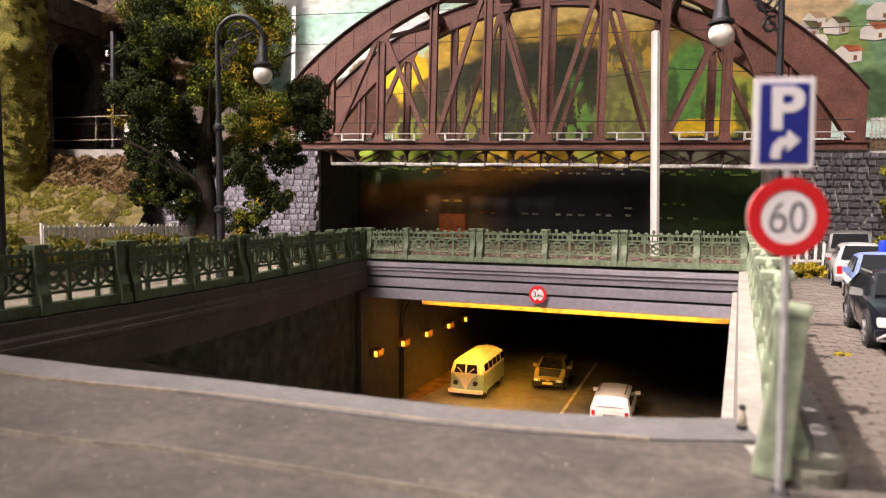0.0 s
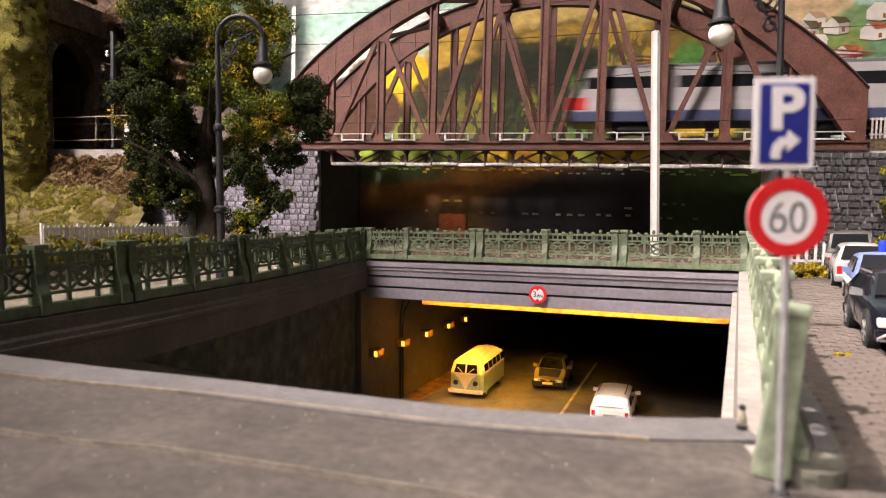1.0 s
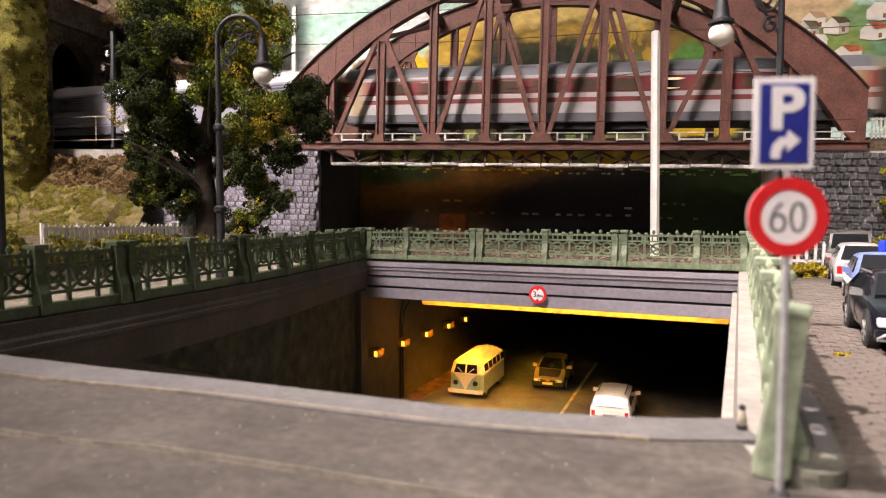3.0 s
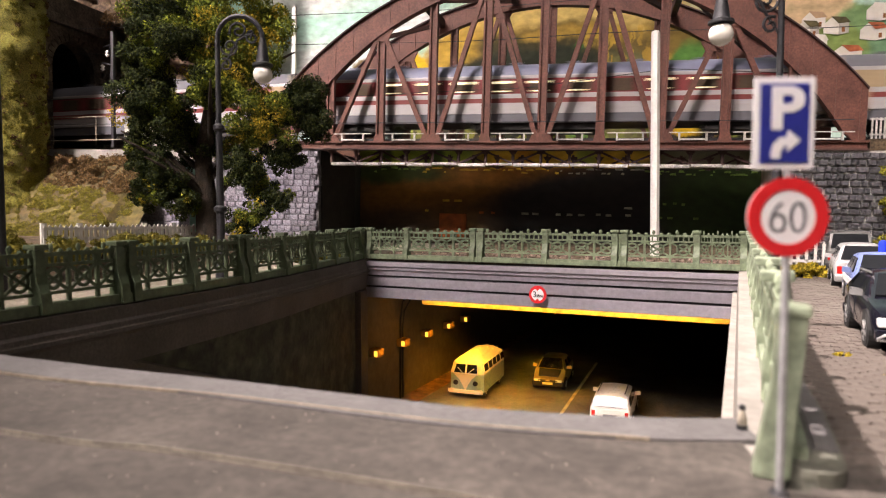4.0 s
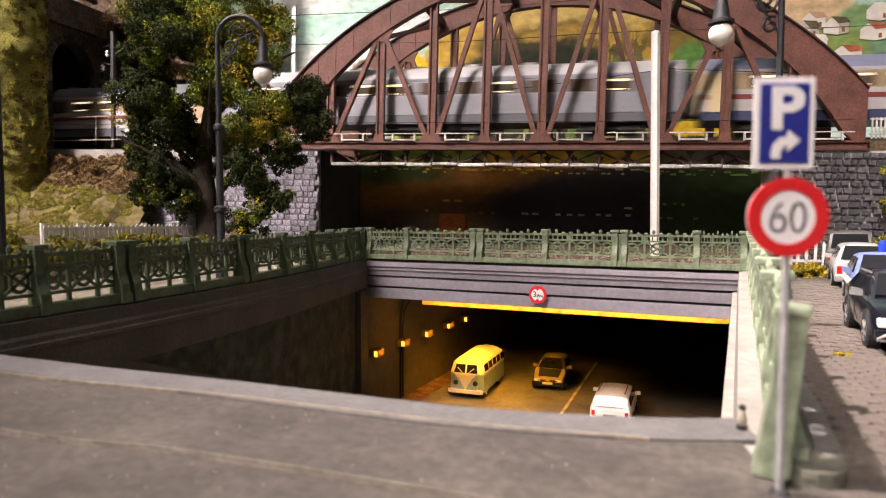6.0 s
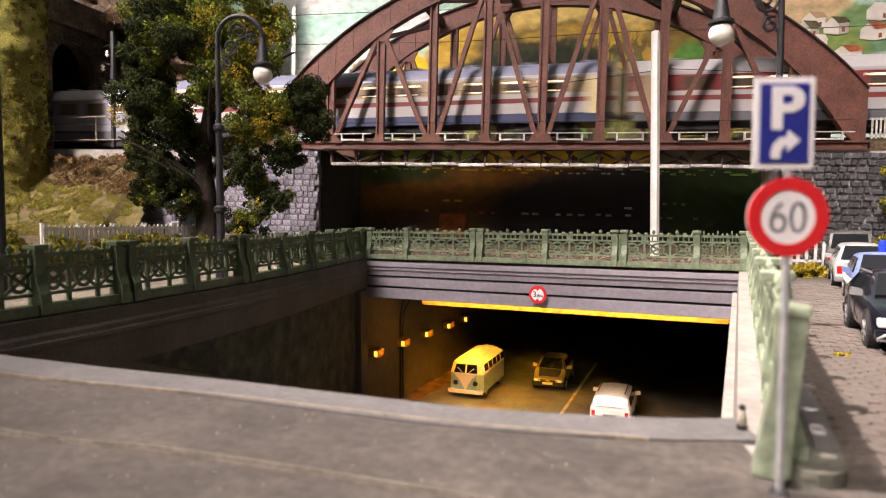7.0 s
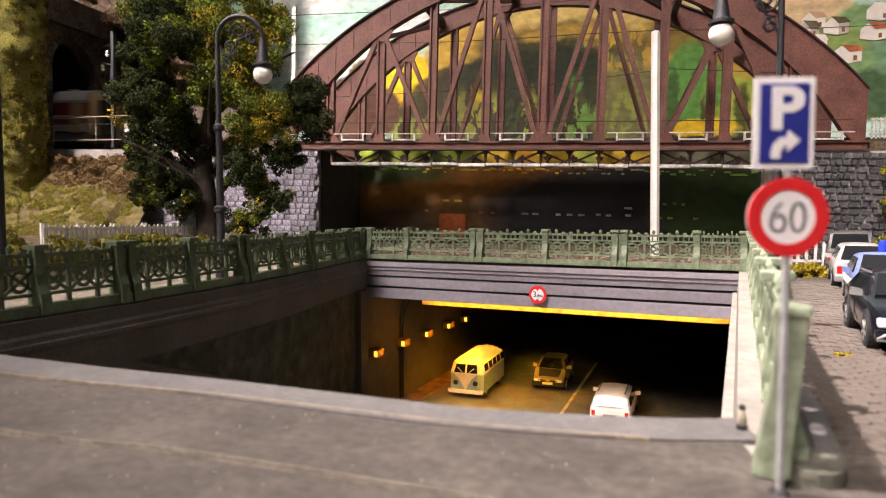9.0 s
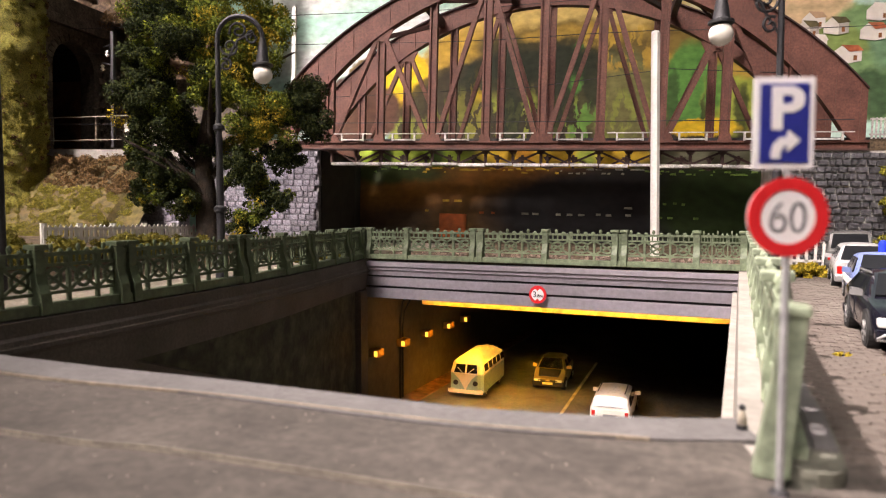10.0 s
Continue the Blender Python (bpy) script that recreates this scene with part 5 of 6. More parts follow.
# ================= catenary mast and wires =================
ms = thing("catenary_mast", label="thin grey catenary mast with insulator arms", category="mast")
rail_place(ms, -23.3, 0.2, -0.3)
part("mast", box(B(), -0.1, 0.1, -0.1, 0.1, 0, 7.0), "iron", ms)
part("arm", rod(B(), (0, 0, 6.3), (-1.9, 1.4, 6.5), 0.04), "iron", ms)
part("arm", rod(B(), (0, 0, 6.7), (-1.3, 1.0, 5.8), 0.03), "iron", ms)
part("arm", rod(B(), (0, 0, 5.0), (-2.0, 1.4, 5.5), 0.04), "iron", ms)
part("insulator", lathe(B(), [(0.05, 0), (0.12, 0.1), (0.07, 0.2), (0.12, 0.3), (0.05, 0.4)], 8, (-1.2, 0.9, 5.75)), "white", ms)
part("insulator", lathe(B(), [(0.05, 0), (0.14, 0.1), (0.08, 0.2), (0.14, 0.3), (0.05, 0.4)], 8, (-2.0, 1.4, 5.0)), "globe", ms)
wi = thing("contact_wires", label="thin overhead contact wires along the railway", category="wire")
rail_place(wi)
for za, zb, n in ((6.0, 5.9, 2.4), (7.6, 7.9, 2.4)):
    part("wire", tube(B(), [(-36 + 4 * i, n, za + (zb - za) * i / 18 + 0.1 * math.sin(i * 1.3)) for i in range(19)], 0.02, 4), "iron", wi)
part("wire", tube(B(), [(-11, 0.6, 2.5), (-5, 0.6, 2.7), (2, 0.7, 2.9), (9, 0.8, 3.7), (17, 0.9, 3.2)], 0.018, 4), "iron", wi)
part("wire", tube(B(), [(-30, -0.3, 1.1), (-11, -0.35, 1.0), (17, -0.35, 0.95)], 0.02, 4), "iron", wi)
lr = thing("ledge_handrail", label="thin wire handrail on the track ledge", category="handrail")
rail_place(lr)
for z in (0.15, 1.55):
    part("rail", rod(B(), (-29, -0.55, z - 0.15), (-20.4, -0.55, z), 0.03, seg=5), "joint", lr)
for x in (-27.0, -23.9):
    part("stanchion", rod(B(), (x, -0.55, -0.2), (x, -0.55, 1.5), 0.025, seg=5), "joint", lr)
wm = thing("signal_mast", label="white lattice mast behind the tree", category="mast")
rail_place(wm, -14.4, 6.4, 0)
part("mast", box(B(), -0.13, 0.13, -0.1, 0.1, 0, 9.6), "white", wm)
lm = thing("near_mast", (-16.35, 9.75, -0.05), label="slim dark post beside the railing", category="mast")
part("mast", rod(B(), (0, 0, 0), (0.05, 0, 9), 0.12, 0.09, 10), "iron", lm, smooth=True)

# ================= road vehicles =================
M["glass"] = mat("dark_car_glass", (0.012, 0.013, 0.015), 0.1, var=0.05, bump=0, spec=0.35)
M["tyre"] = mat("black_rubber", (0.015, 0.015, 0.015), 0.8, var=0.1)
M["rim"] = mat("silver_rim", (0.6, 0.6, 0.6), 0.3, metal=0.8, var=0.05, bump=0)
M["redlamp"] = mat("red_lamp_glass", (0.45, 0.015, 0.012), 0.2, var=0.05, bump=0)
M["clearlamp"] = mat("clear_lamp_glass", (0.75, 0.75, 0.72), 0.12, var=0.05, bump=0)
M["platebar"] = mat("plate_yellowish", (0.7, 0.6, 0.3), 0.5, var=0.05, bump=0)


def paintwork(name, c, rough=0.3):
    return mat("car_" + name, c, rough, scale=0.6, fine=10, var=0.05, bump=0.02, coat=0.3)


def hull(bm, lo, hi):
    a = [bm.verts.new(p) for p in lo]
    b = [bm.verts.new(p) for p in hi]
    bm.faces.new(a), bm.faces.new(b)
    for i in range(4):
        bm.faces.new((a[i], a[(i + 1) % 4], b[(i + 1) % 4], b[i]))
    return bm


def pane(corners, inset, mid, out=0.014):
    """A thin pane on a four-cornered face, drawn in from its edges, on the side away from mid."""
    c = [Vector(p) for p in corners]
    m = sum(c, Vector()) / 4
    nrm = (c[2] - c[0]).cross(c[3] - c[1]).normalized()
    if nrm.dot(m - Vector(mid)) < 0:
        nrm = -nrm
    q = []
    for i, p in enumerate(c):
        e, f = (c[(i + 1) % 4] - p).normalized(), (c[i - 1] - p).normalized()
        q.append(p + (e + f) * inset)
    return hull(B(), [p - nrm * 0.03 for p in q], [p + nrm * out for p in q])


def wheel(parent, x, y, r, w=0.2, rim="rim"):
    s = 1 if x > 0 else -1
    wh = part("wheel", lathe(B(), [(r * 0.55, -w / 2), (r * 0.93, -w / 2), (r, -w / 4), (r, w / 4), (r * 0.93, w / 2), (r * 0.55, w / 2)], 20), "tyre", parent, at=(x, y, r, 0, 90, 0), smooth=True)
    bm = lathe(B(), [(r * 0.62, w * 0.3), (r * 0.62, w * 0.52), (r * 0.5, w * 0.4), (r * 0.14, w * 0.44), (0.02, w * 0.48)], 16)
    for k in range(5):
        a = k * 1.2566
        beam(bm, (0.1 * r * math.cos(a), 0.1 * r * math.sin(a), w * 0.47), (0.6 * r * math.cos(a), 0.6 * r * math.sin(a), w * 0.5), 0.12 * r, 0.03)
    o = part("rim", bm, rim, wh)
    if s < 0:
        o.matrix_basis = pose(0, 0, 0, 180, 0, 0)


def ring(st):
    """Half a cross-section of a body: st is (y, half width, sill, belt, roof, half roof width)."""
    y, w, zb, zs, zr, wr = st
    return [(0, y, zb), (w * 0.84, y, zb), (w * 0.96, y, zb + 0.07), (w, y, zb + 0.5 * (zs - zb)), (w * 0.985, y, zs - 0.06), (w * 0.945, y, zs), (wr, y, max(zs + 0.008, zr - 0.07)), (wr * 0.84, y, max(zs + 0.012, zr - 0.012)), (wr * 0.4, y, max(zs + 0.016, zr + 0.02)), (0, y, max(zs + 0.018, zr + 0.028))]


def car(name, at, rz, label, stations, screen, tail, body, wheels, wr, windows, trim=None, plate="platebar", rim="rim", bumper=None, bonnet=None, lamp_z=None, tail_z=None, lamp_w=0.17):
    """stations: cross-sections from the front (y = 0) to the back; screen and tail: the pairs of stations between which the
    windscreen and the rear window lie; windows: spans (y0, y1) of the side glass."""
    c = thing(name, at, rz=rz, label=label, category="car", group="model cars")
    bm, loops = B(), []
    for st in stations:
        h = ring(st)
        full = h + [(-x, y, z) for x, y, z in reversed(h[1:-1])]
        loops.append([bm.verts.new(p) for p in full])
    k = len(loops[0])
    for a, b in zip(loops, loops[1:]):
        for i in range(k):
            bm.faces.new((a[i], a[(i + 1) % k], b[(i + 1) % k], b[i]))
    bm.faces.new(loops[0]), bm.faces.new(loops[-1])
    bmesh.ops.bevel(bm, geom=[e for e in bm.edges if any(e.verts[0] in lp and e.verts[1] in lp for lp in (loops[0], loops[-1]))], offset=0.05, segments=2, affect="EDGES", profile=0.6)
    part("body", bm, body, c, smooth=True)
    L, W = stations[-1][0], 2 * max(s[1] for s in stations)

    def on(y, row):
        for a, b in zip(stations, stations[1:]):
            if a[0] <= y <= b[0]:
                f = (y - a[0]) / max(1e-6, b[0] - a[0])
                return Vector(ring(a)[row]).lerp(Vector(ring(b)[row]), f)
        return Vector(ring(stations[-1])[row])

    mid = (0, L * 0.5, 0.8)
    for nm, (i, j), lo_row in (("windscreen", screen, 6), ("rear_window", tail, 6)):
        a, b = ring(stations[i])[lo_row], ring(stations[j])[7]
        part(nm, pane([(-a[0] * 0.98, a[1], a[2]), (a[0] * 0.98, a[1], a[2]), (b[0] * 1.06, b[1], b[2]), (-b[0] * 1.06, b[1], b[2])], 0.045, mid, 0.056), "glass", c)
    if bonnet:
        a, b = ring(stations[1])[7], ring(stations[screen[0]])[7]
        part("bonnet", pane([(-a[0], a[1], a[2]), (a[0], a[1], a[2]), (b[0], b[1], b[2]), (-b[0], b[1], b[2])], 0.03, mid, 0.05), bonnet, c)
    for s in (-1, 1):
        flip = Vector((s, 1, 1))
        for y0, y1, t0, t1 in windows:
            q = [on(y0, 5) * flip, on(y1, 5) * flip, on(t1, 6) * flip, on(t0, 6) * flip]
            part("side_window", pane(q, 0.045, mid), "glass", c)
        ym = (windows[0][0] + windows[0][1]) / 2 + 0.5
        part("door_seam", box(B(), s * on(ym, 3).x - 0.008, s * on(ym, 3).x + 0.008, ym, ym + 0.015, stations[3][2] + 0.1, stations[3][3] - 0.08), "black", c)
        ms_ = on(windows[0][0] + 0.25, 5)
        part("mirror", soft_hull([(s * (ms_.x + 0.0), ms_.y - 0.06, ms_.z - 0.02), (s * (ms_.x + 0.24), ms_.y - 0.02, ms_.z), (s * (ms_.x + 0.24), ms_.y + 0.1, ms_.z), (s * ms_.x, ms_.y + 0.06, ms_.z - 0.02)], [(s * ms_.x, ms_.y - 0.06, ms_.z + 0.12), (s * (ms_.x + 0.22), ms_.y - 0.02, ms_.z + 0.16), (s * (ms_.x + 0.22), ms_.y + 0.1, ms_.z + 0.16), (s * ms_.x, ms_.y + 0.06, ms_.z + 0.12)], 0.03, 2), trim or body, c)
        zl = lamp_z or stations[1][3] - 0.16
        part("headlight", box(B(), s * W * 0.33 - lamp_w, s * W * 0.33 + lamp_w, -0.03, 0.22, zl - 0.09, zl + 0.09, 0.04), "clearlamp", c)
        zt = tail_z or stations[-1][3] - 0.22
        part("tail_light", box(B(), s * W * 0.39 - 0.08, s * W * 0.39 + 0.08, L - 0.16, L + 0.01, zt - 0.14, zt + 0.12, 0.03), "redlamp", c)
        for y in wheels:
            part("wheel_arch", rod(B(), (s * (W / 2 - 0.22), y, wr + 0.02), (s * (W / 2 + 0.006), y, wr + 0.02), wr * 1.16, seg=22), "tyre", c)
            wheel(c, s * (W / 2 - 0.08), y, wr, rim=rim)
    for y, yy in ((-0.07, 0.16), (L - 0.16, L + 0.07)):
        part("bumper", box(B(), -W / 2 + 0.02, W / 2 - 0.02, y, yy, stations[0][2], stations[0][2] + 0.24, 0.06), bumper or body, c)
    part("plate", box(B(), -0.26, 0.26, -0.095, -0.05, 0.34, 0.45), plate, c)
    part("plate", box(B(), -0.26, 0.26, L + 0.0, L + 0.085, 0.6, 0.71), plate, c)
    return c


def soft_hull(lo, hi, off, seg=3):
    bm = hull(B(), lo, hi)
    bmesh.ops.recalc_face_normals(bm, faces=bm.faces)
    bmesh.ops.bevel(bm, geom=[e for e in bm.edges if abs((e.verts[0].co - e.verts[1].co).z) > 0.1], offset=off, segments=seg, affect="EDGES")
    return bm


def bodywork(L, W, sill, nose, cowl, belt, roof, yc, yr0, yr1, yb, deck, rw=0.72):
    """Cross-sections of a car: nose, cowl and belt heights, roof height; cowl, roof front, roof back and tail-base positions."""
    h = W / 2
    return [(0.0, h * 0.8, sill + 0.02, nose - 0.14, nose - 0.14, h * 0.7), (0.14, h * 0.92, sill, nose, nose, h * 0.76), (0.6, h * 0.985, sill, nose + 0.09, nose + 0.09, h * 0.8), (yc, h, sill, cowl, cowl, h * 0.86),
            (yr0, h, sill, belt, roof - 0.03, h * rw), ((yr0 + yr1) / 2, h, sill, belt + 0.01, roof, h * (rw + 0.01)), (yr1, h * 0.985, sill, belt + 0.03, roof - 0.04, h * rw), (yb, h * 0.95, sill, deck, deck, h * 0.84), (L, h * 0.86, sill + 0.04, deck - 0.06, deck - 0.06, h * 0.78)]


sc = car("small_car", (-8.72, 31.75, -7.1), 5, "small yellow hatchback with a dark bonnet in the tunnel", bodywork(3.55, 1.66, 0.22, 0.66, 0.93, 0.95, 1.43, 0.8, 1.5, 2.75, 3.42, 0.92), (3, 4), (7, 6), paintwork("ochre", (0.34, 0.24, 0.07)), (0.6, 2.9), 0.29, ((1.0, 1.95, 1.5, 1.95), (2.0, 3.1, 2.0, 2.7)), bumper="tyre", bonnet="tyre")
for s in (-0.3, 0.3):
    part("grille", box(B(), s - 0.2, s + 0.2, -0.06, 0.02, 0.5, 0.56, 0.01), "tyre", sc)
# this estate drives into the tunnel, so it is turned round
es = car("estate_car", (-5.02, 31.2, -7.1), 184, "white model estate car driving into the tunnel", bodywork(4.45, 1.72, 0.24, 0.66, 0.9, 0.94, 1.42, 1.15, 1.9, 4.12, 4.38, 0.95, 0.8), (3, 4), (7, 6), paintwork("white", (0.72, 0.71, 0.68)), (0.85, 3.5), 0.3, ((1.4, 2.2, 1.9, 2.2), (2.25, 3.1, 2.25, 3.1), (3.15, 4.1, 3.15, 3.85)), plate="signgrey", tail_z=0.74)
for s in (-0.56, 0.56):
    part("roof_rail", rod(B(), (s, 2.0, 1.5), (s, 3.9, 1.5), 0.025, seg=6), "iron", es)
for i in range(7):
    part("window_heater_line", box(B(), -0.5, 0.5, 4.43 - i * 0.038, 4.445 - i * 0.038, 1.0 + i * 0.055, 1.008 + i * 0.055), "signgrey", es)
sv = car("black_car", (2.98, 13.2, -0.55), 0, "glossy black model car with silver mirrors parked on cobbles", bodywork(4.3, 1.8, 0.26, 0.8, 0.98, 1.0, 1.46, 1.2, 2.0, 3.6, 4.2, 0.98), (3, 4), (7, 6), paintwork("black", (0.008, 0.008, 0.014), 0.12), (0.9, 3.4), 0.36, ((1.45, 2.3, 2.0, 2.3), (2.35, 3.2, 2.35, 3.2), (3.25, 3.95, 3.25, 3.55)), trim="rim", lamp_w=0.24)
part("grille", prism(B(), [(-0.46, 0.78), (0.46, 0.78), (0.56, 0.42), (0.3, 0.34), (-0.3, 0.34), (-0.56, 0.42)], "y", -0.09, -0.03), "tyre", sv)
for a, b in (((-0.56, -0.09, 0.42), (0.56, -0.09, 0.42)), ((-0.46, -0.09, 0.8), (0.46, -0.09, 0.8)), ((-0.56, -0.09, 0.42), (-0.46, -0.09, 0.8)), ((0.56, -0.09, 0.42), (0.46, -0.09, 0.8)), ((-0.85, -0.06, 0.34), (-0.6, -0.09, 0.5)), ((0.85, -0.06, 0.34), (0.6, -0.09, 0.5)), ((-0.85, -0.06, 0.32), (0.85, -0.06, 0.32))):
    part("grille_trim", rod(B(), a, b, 0.026, seg=6), "rim", sv)
for s in (-0.7, 0.7):
    part("roof_rail", rod(B(), (s * 0.92, 2.1, 1.45), (s * 0.92, 3.5, 1.43), 0.025, seg=6), "rim", sv)
sv.matrix_world = sv.matrix_world @ Matrix.Scale(0.91, 4)
blue = paintwork("patrol_blue", (0.13, 0.17, 0.34))
pc = car("patrol_car", (3.5, 19.1, -0.55), -3, "blue and white model patrol car with a roof beacon", bodywork(4.2, 1.7, 0.24, 0.7, 0.9, 0.94, 1.46, 1.15, 1.85, 3.3, 3.9, 0.95), (3, 4), (7, 6), blue, (0.8, 3.35), 0.3, ((1.4, 2.2, 1.85, 2.2), (2.25, 3.3, 2.25, 3.2)))
pc.matrix_world = pc.matrix_world @ Matrix.Scale(0.95, 4)
part("beacon", lathe(B(), [(0.12, 0), (0.12, 0.26), (0.08, 0.34), (0.02, 0.36)], 12, (0.05, 2.6, 1.47)), mat("beacon_blue", (0.02, 0.04, 0.5), 0.15, var=0.03, bump=0), pc, "blue beacon", smooth=True)
for s in (-1, 1):
    part("side_stripe", box(B(), s * 0.852 - 0.012, s * 0.852 + 0.012, 0.5, 3.7, 0.56, 0.76), "signwhite", pc)
car("old_estate_car", (3.95, 28.8, -0.58), 176, "weathered white and grey model estate car by the lane", bodywork(4.2, 1.6, 0.26, 0.68, 0.9, 0.94, 1.5, 1.1, 1.7, 3.7, 4.1, 0.95), (3, 4), (7, 6), paintwork("offwhite", (0.4, 0.4, 0.4)), (0.8, 3.3), 0.3, ((1.35, 2.1, 1.7, 2.1), (2.15, 3.0, 2.15, 3.0), (3.05, 3.8, 3.05, 3.6)), bumper="rim")
car("grey_van", (4.45, 33.6, -0.58), 173, "dull grey vintage model van with one rear window", bodywork(4.2, 1.7, 0.3, 0.8, 1.0, 1.1, 1.8, 0.8, 1.2, 3.95, 4.12, 1.1, 0.8), (3, 4), (7, 6), paintwork("grey", (0.13, 0.13, 0.125), 0.6), (0.8, 3.3), 0.33, ((1.0, 1.9, 1.2, 1.9),), bumper="iron")

# split-window bus
bus = thing("minibus", (-11.98, 28.65, -7.1), rz=4, label="cream and mint vintage model minibus in lamplight", category="minibus", group="model cars")
M["mint"] = paintwork("mint", (0.30, 0.42, 0.36))
M["cream"] = paintwork("cream", (0.72, 0.66, 0.5))


def bus_slice(z0, z1, w0, w1, f0, f1, r0=0.0, r1=0.0):
    lo = [(-w0, f0, z0), (w0, f0, z0), (w0, 4.28 - r0, z0), (-w0, 4.28 - r0, z0)]
    hi = [(-w1, f1, z1), (w1, f1, z1), (w1, 4.28 - r1, z1), (-w1, 4.28 - r1, z1)]
    return lo, hi


part("lower_body", soft_hull(*bus_slice(0.3, 1.2, 0.86, 0.85, 0.0, 0.03), 0.28), "mint", bus, "mint green lower body", smooth=True)
up_lo, up_hi = bus_slice(1.2, 1.72, 0.85, 0.76, 0.03, 0.24, 0.02, 0.12)
part("upper_body", soft_hull(up_lo, up_hi, 0.22), "cream", bus, smooth=True)
bm = soft_hull(*bus_slice(1.72, 2.0, 0.76, 0.45, 0.24, 0.65, 0.12, 0.5), 0.2)
bmesh.ops.bevel(bm, geom=[e for e in bm.edges if min(v.co.z for v in e.verts) > 1.95], offset=0.12, segments=2, affect="EDGES")
part("roof", bm, "cream", bus, "cream rounded roof", smooth=True)
part("vee_panel", prism(B(), [(-0.56, 1.2), (0.56, 1.2), (0.3, 0.95), (0.1, 0.62), (0, 0.42), (-0.1, 0.62), (-0.3, 0.95)], "y", -0.025, 0.05), "cream", bus, "cream V-shaped front panel")
for s in (-1, 1):
    part("windscreen", hull(B(), [(s * 0.04, 0.035, 1.27), (s * 0.6, 0.035, 1.27), (s * 0.6, 0.08, 1.27), (s * 0.04, 0.08, 1.27)], [(s * 0.04, 0.19, 1.66), (s * 0.52, 0.19, 1.66), (s * 0.52, 0.24, 1.66), (s * 0.04, 0.24, 1.66)]), "glass", bus)
    part("headlight", rod(B(), (s * 0.5, -0.04, 0.78), (s * 0.5, 0.03, 0.78), 0.11, 0.13, 16), "black", bus)
    for k in range(5):
        y = 0.55 + k * 0.72
        part("side_window", pane([(s * 0.843, y, 1.27), (s * 0.843, y + 0.6, 1.27), (s * 0.772, y + 0.6, 1.66), (s * 0.772, y, 1.66)], 0.03, (0, 2, 1), 0.02), "glass", bus)
    for y in (0.75, 3.2):
        wheel(bus, s * 0.74, y, 0.33, rim="cream")
    part("wiper", rod(B(), (s * 0.12, 0.01, 1.26), (s * 0.42, 0.09, 1.5), 0.014, seg=5), "white", bus)
part("belt_moulding", box(B(), -0.865, 0.865, 0.28, 4.0, 1.18, 1.215), "cream", bus)
part("bumper", soft_hull([(-0.9, -0.12, 0.3), (0.9, -0.12, 0.3), (0.9, 0.12, 0.3), (-0.9, 0.12, 0.3)], [(-0.9, -0.12, 0.46), (0.9, -0.12, 0.46), (0.9, 0.12, 0.46), (-0.9, 0.12, 0.46)], 0.1), "cream", bus)

bus.matrix_world = bus.matrix_world @ Matrix.Scale(1.0, 4)

# ================= underpass lamps =================
GLOW = glow("sodium_bulb", (1.0, 0.5, 0.05), 2.0)
M["lampbox"] = mat("amber_lamp_glass", (0.35, 0.2, 0.05), 0.25, var=0.1, bump=0.05)
for y in (24.73, 27.27, 29.85, 32.62, 35.05):
    wl_ = thing("wall_lamp", (-14.9, y, -4.28), label="small amber box lamp on the tunnel wall", category="wall lamp", group="tunnel wall lamps")
    part("housing", box(B(), 0, 0.5, -0.3, 0.3, -0.2, 0.2, 0.1), "lampbox", wl_)
    part("bulb", box(B(), 0.3, 0.46, -0.33, -0.2, -0.13, 0.12, 0.03), GLOW, wl_, "glowing orange bulb")
cb = thing("lamp_cable", label="dark cables down the tunnel wall", category="cable")
part("cable", tube(B(), [(-14.3, 27.4, -1.9), (-14.7, 27.3, -2.3), (-14.82, 27.3, -3.2), (-14.84, 27.3, -7.1)], 0.05, 6), "black", cb)
part("cable", tube(B(), [(-14.2, 27.5, -1.9), (-14.75, 27.55, -2.8), (-14.82, 27.5, -3.6), (-14.84, 27.55, -7.1)], 0.05, 6), "black", cb)
part("dirt_strip", box(B(), -14.95, -13.9, 24.5, 60, -7.11, -7.07), mat("reddish_dirt", (0.2, 0.11, 0.05), 0.95, var=0.3, scale=1.5, bump=0.6), None, "reddish dirt along the tunnel wall", kind="structure")

# ================= train =================
SPEED = 30.0
SOOT = mat("underframe_black", (0.02, 0.019, 0.018), 0.7, var=0.2)
M["lit"] = glow("lit_compartment", (1.0, 0.82, 0.5), 1.0)
M["coachglass"] = mat("brown_coach_window", (0.085, 0.062, 0.045), 0.15, var=0.15, bump=0)
TRAIN = []
COL = {k: mat("coach_" + k, tuple(0.9 * v for v in c), r, scale=0.3, fine=5, var=0.06, bump=0.03) for k, c, r in (
    ("silver", (0.27, 0.27, 0.30), 0.35), ("white", (0.4, 0.385, 0.385), 0.4), ("maroon", (0.22, 0.035, 0.04), 0.4), ("red", (0.19, 0.045, 0.04), 0.4), ("signalred", (0.55, 0.02, 0.02), 0.4), ("beige", (0.36, 0.27, 0.16), 0.45), ("slate", (0.12, 0.12, 0.135), 0.5),
    ("palegrey", (0.42, 0.41, 0.42), 0.45), ("blue", (0.05, 0.06, 0.12), 0.4), ("bluegrey", (0.17, 0.18, 0.26), 0.45), ("cream", (0.6, 0.5, 0.28), 0.45), ("dark", (0.03, 0.03, 0.035), 0.4))}


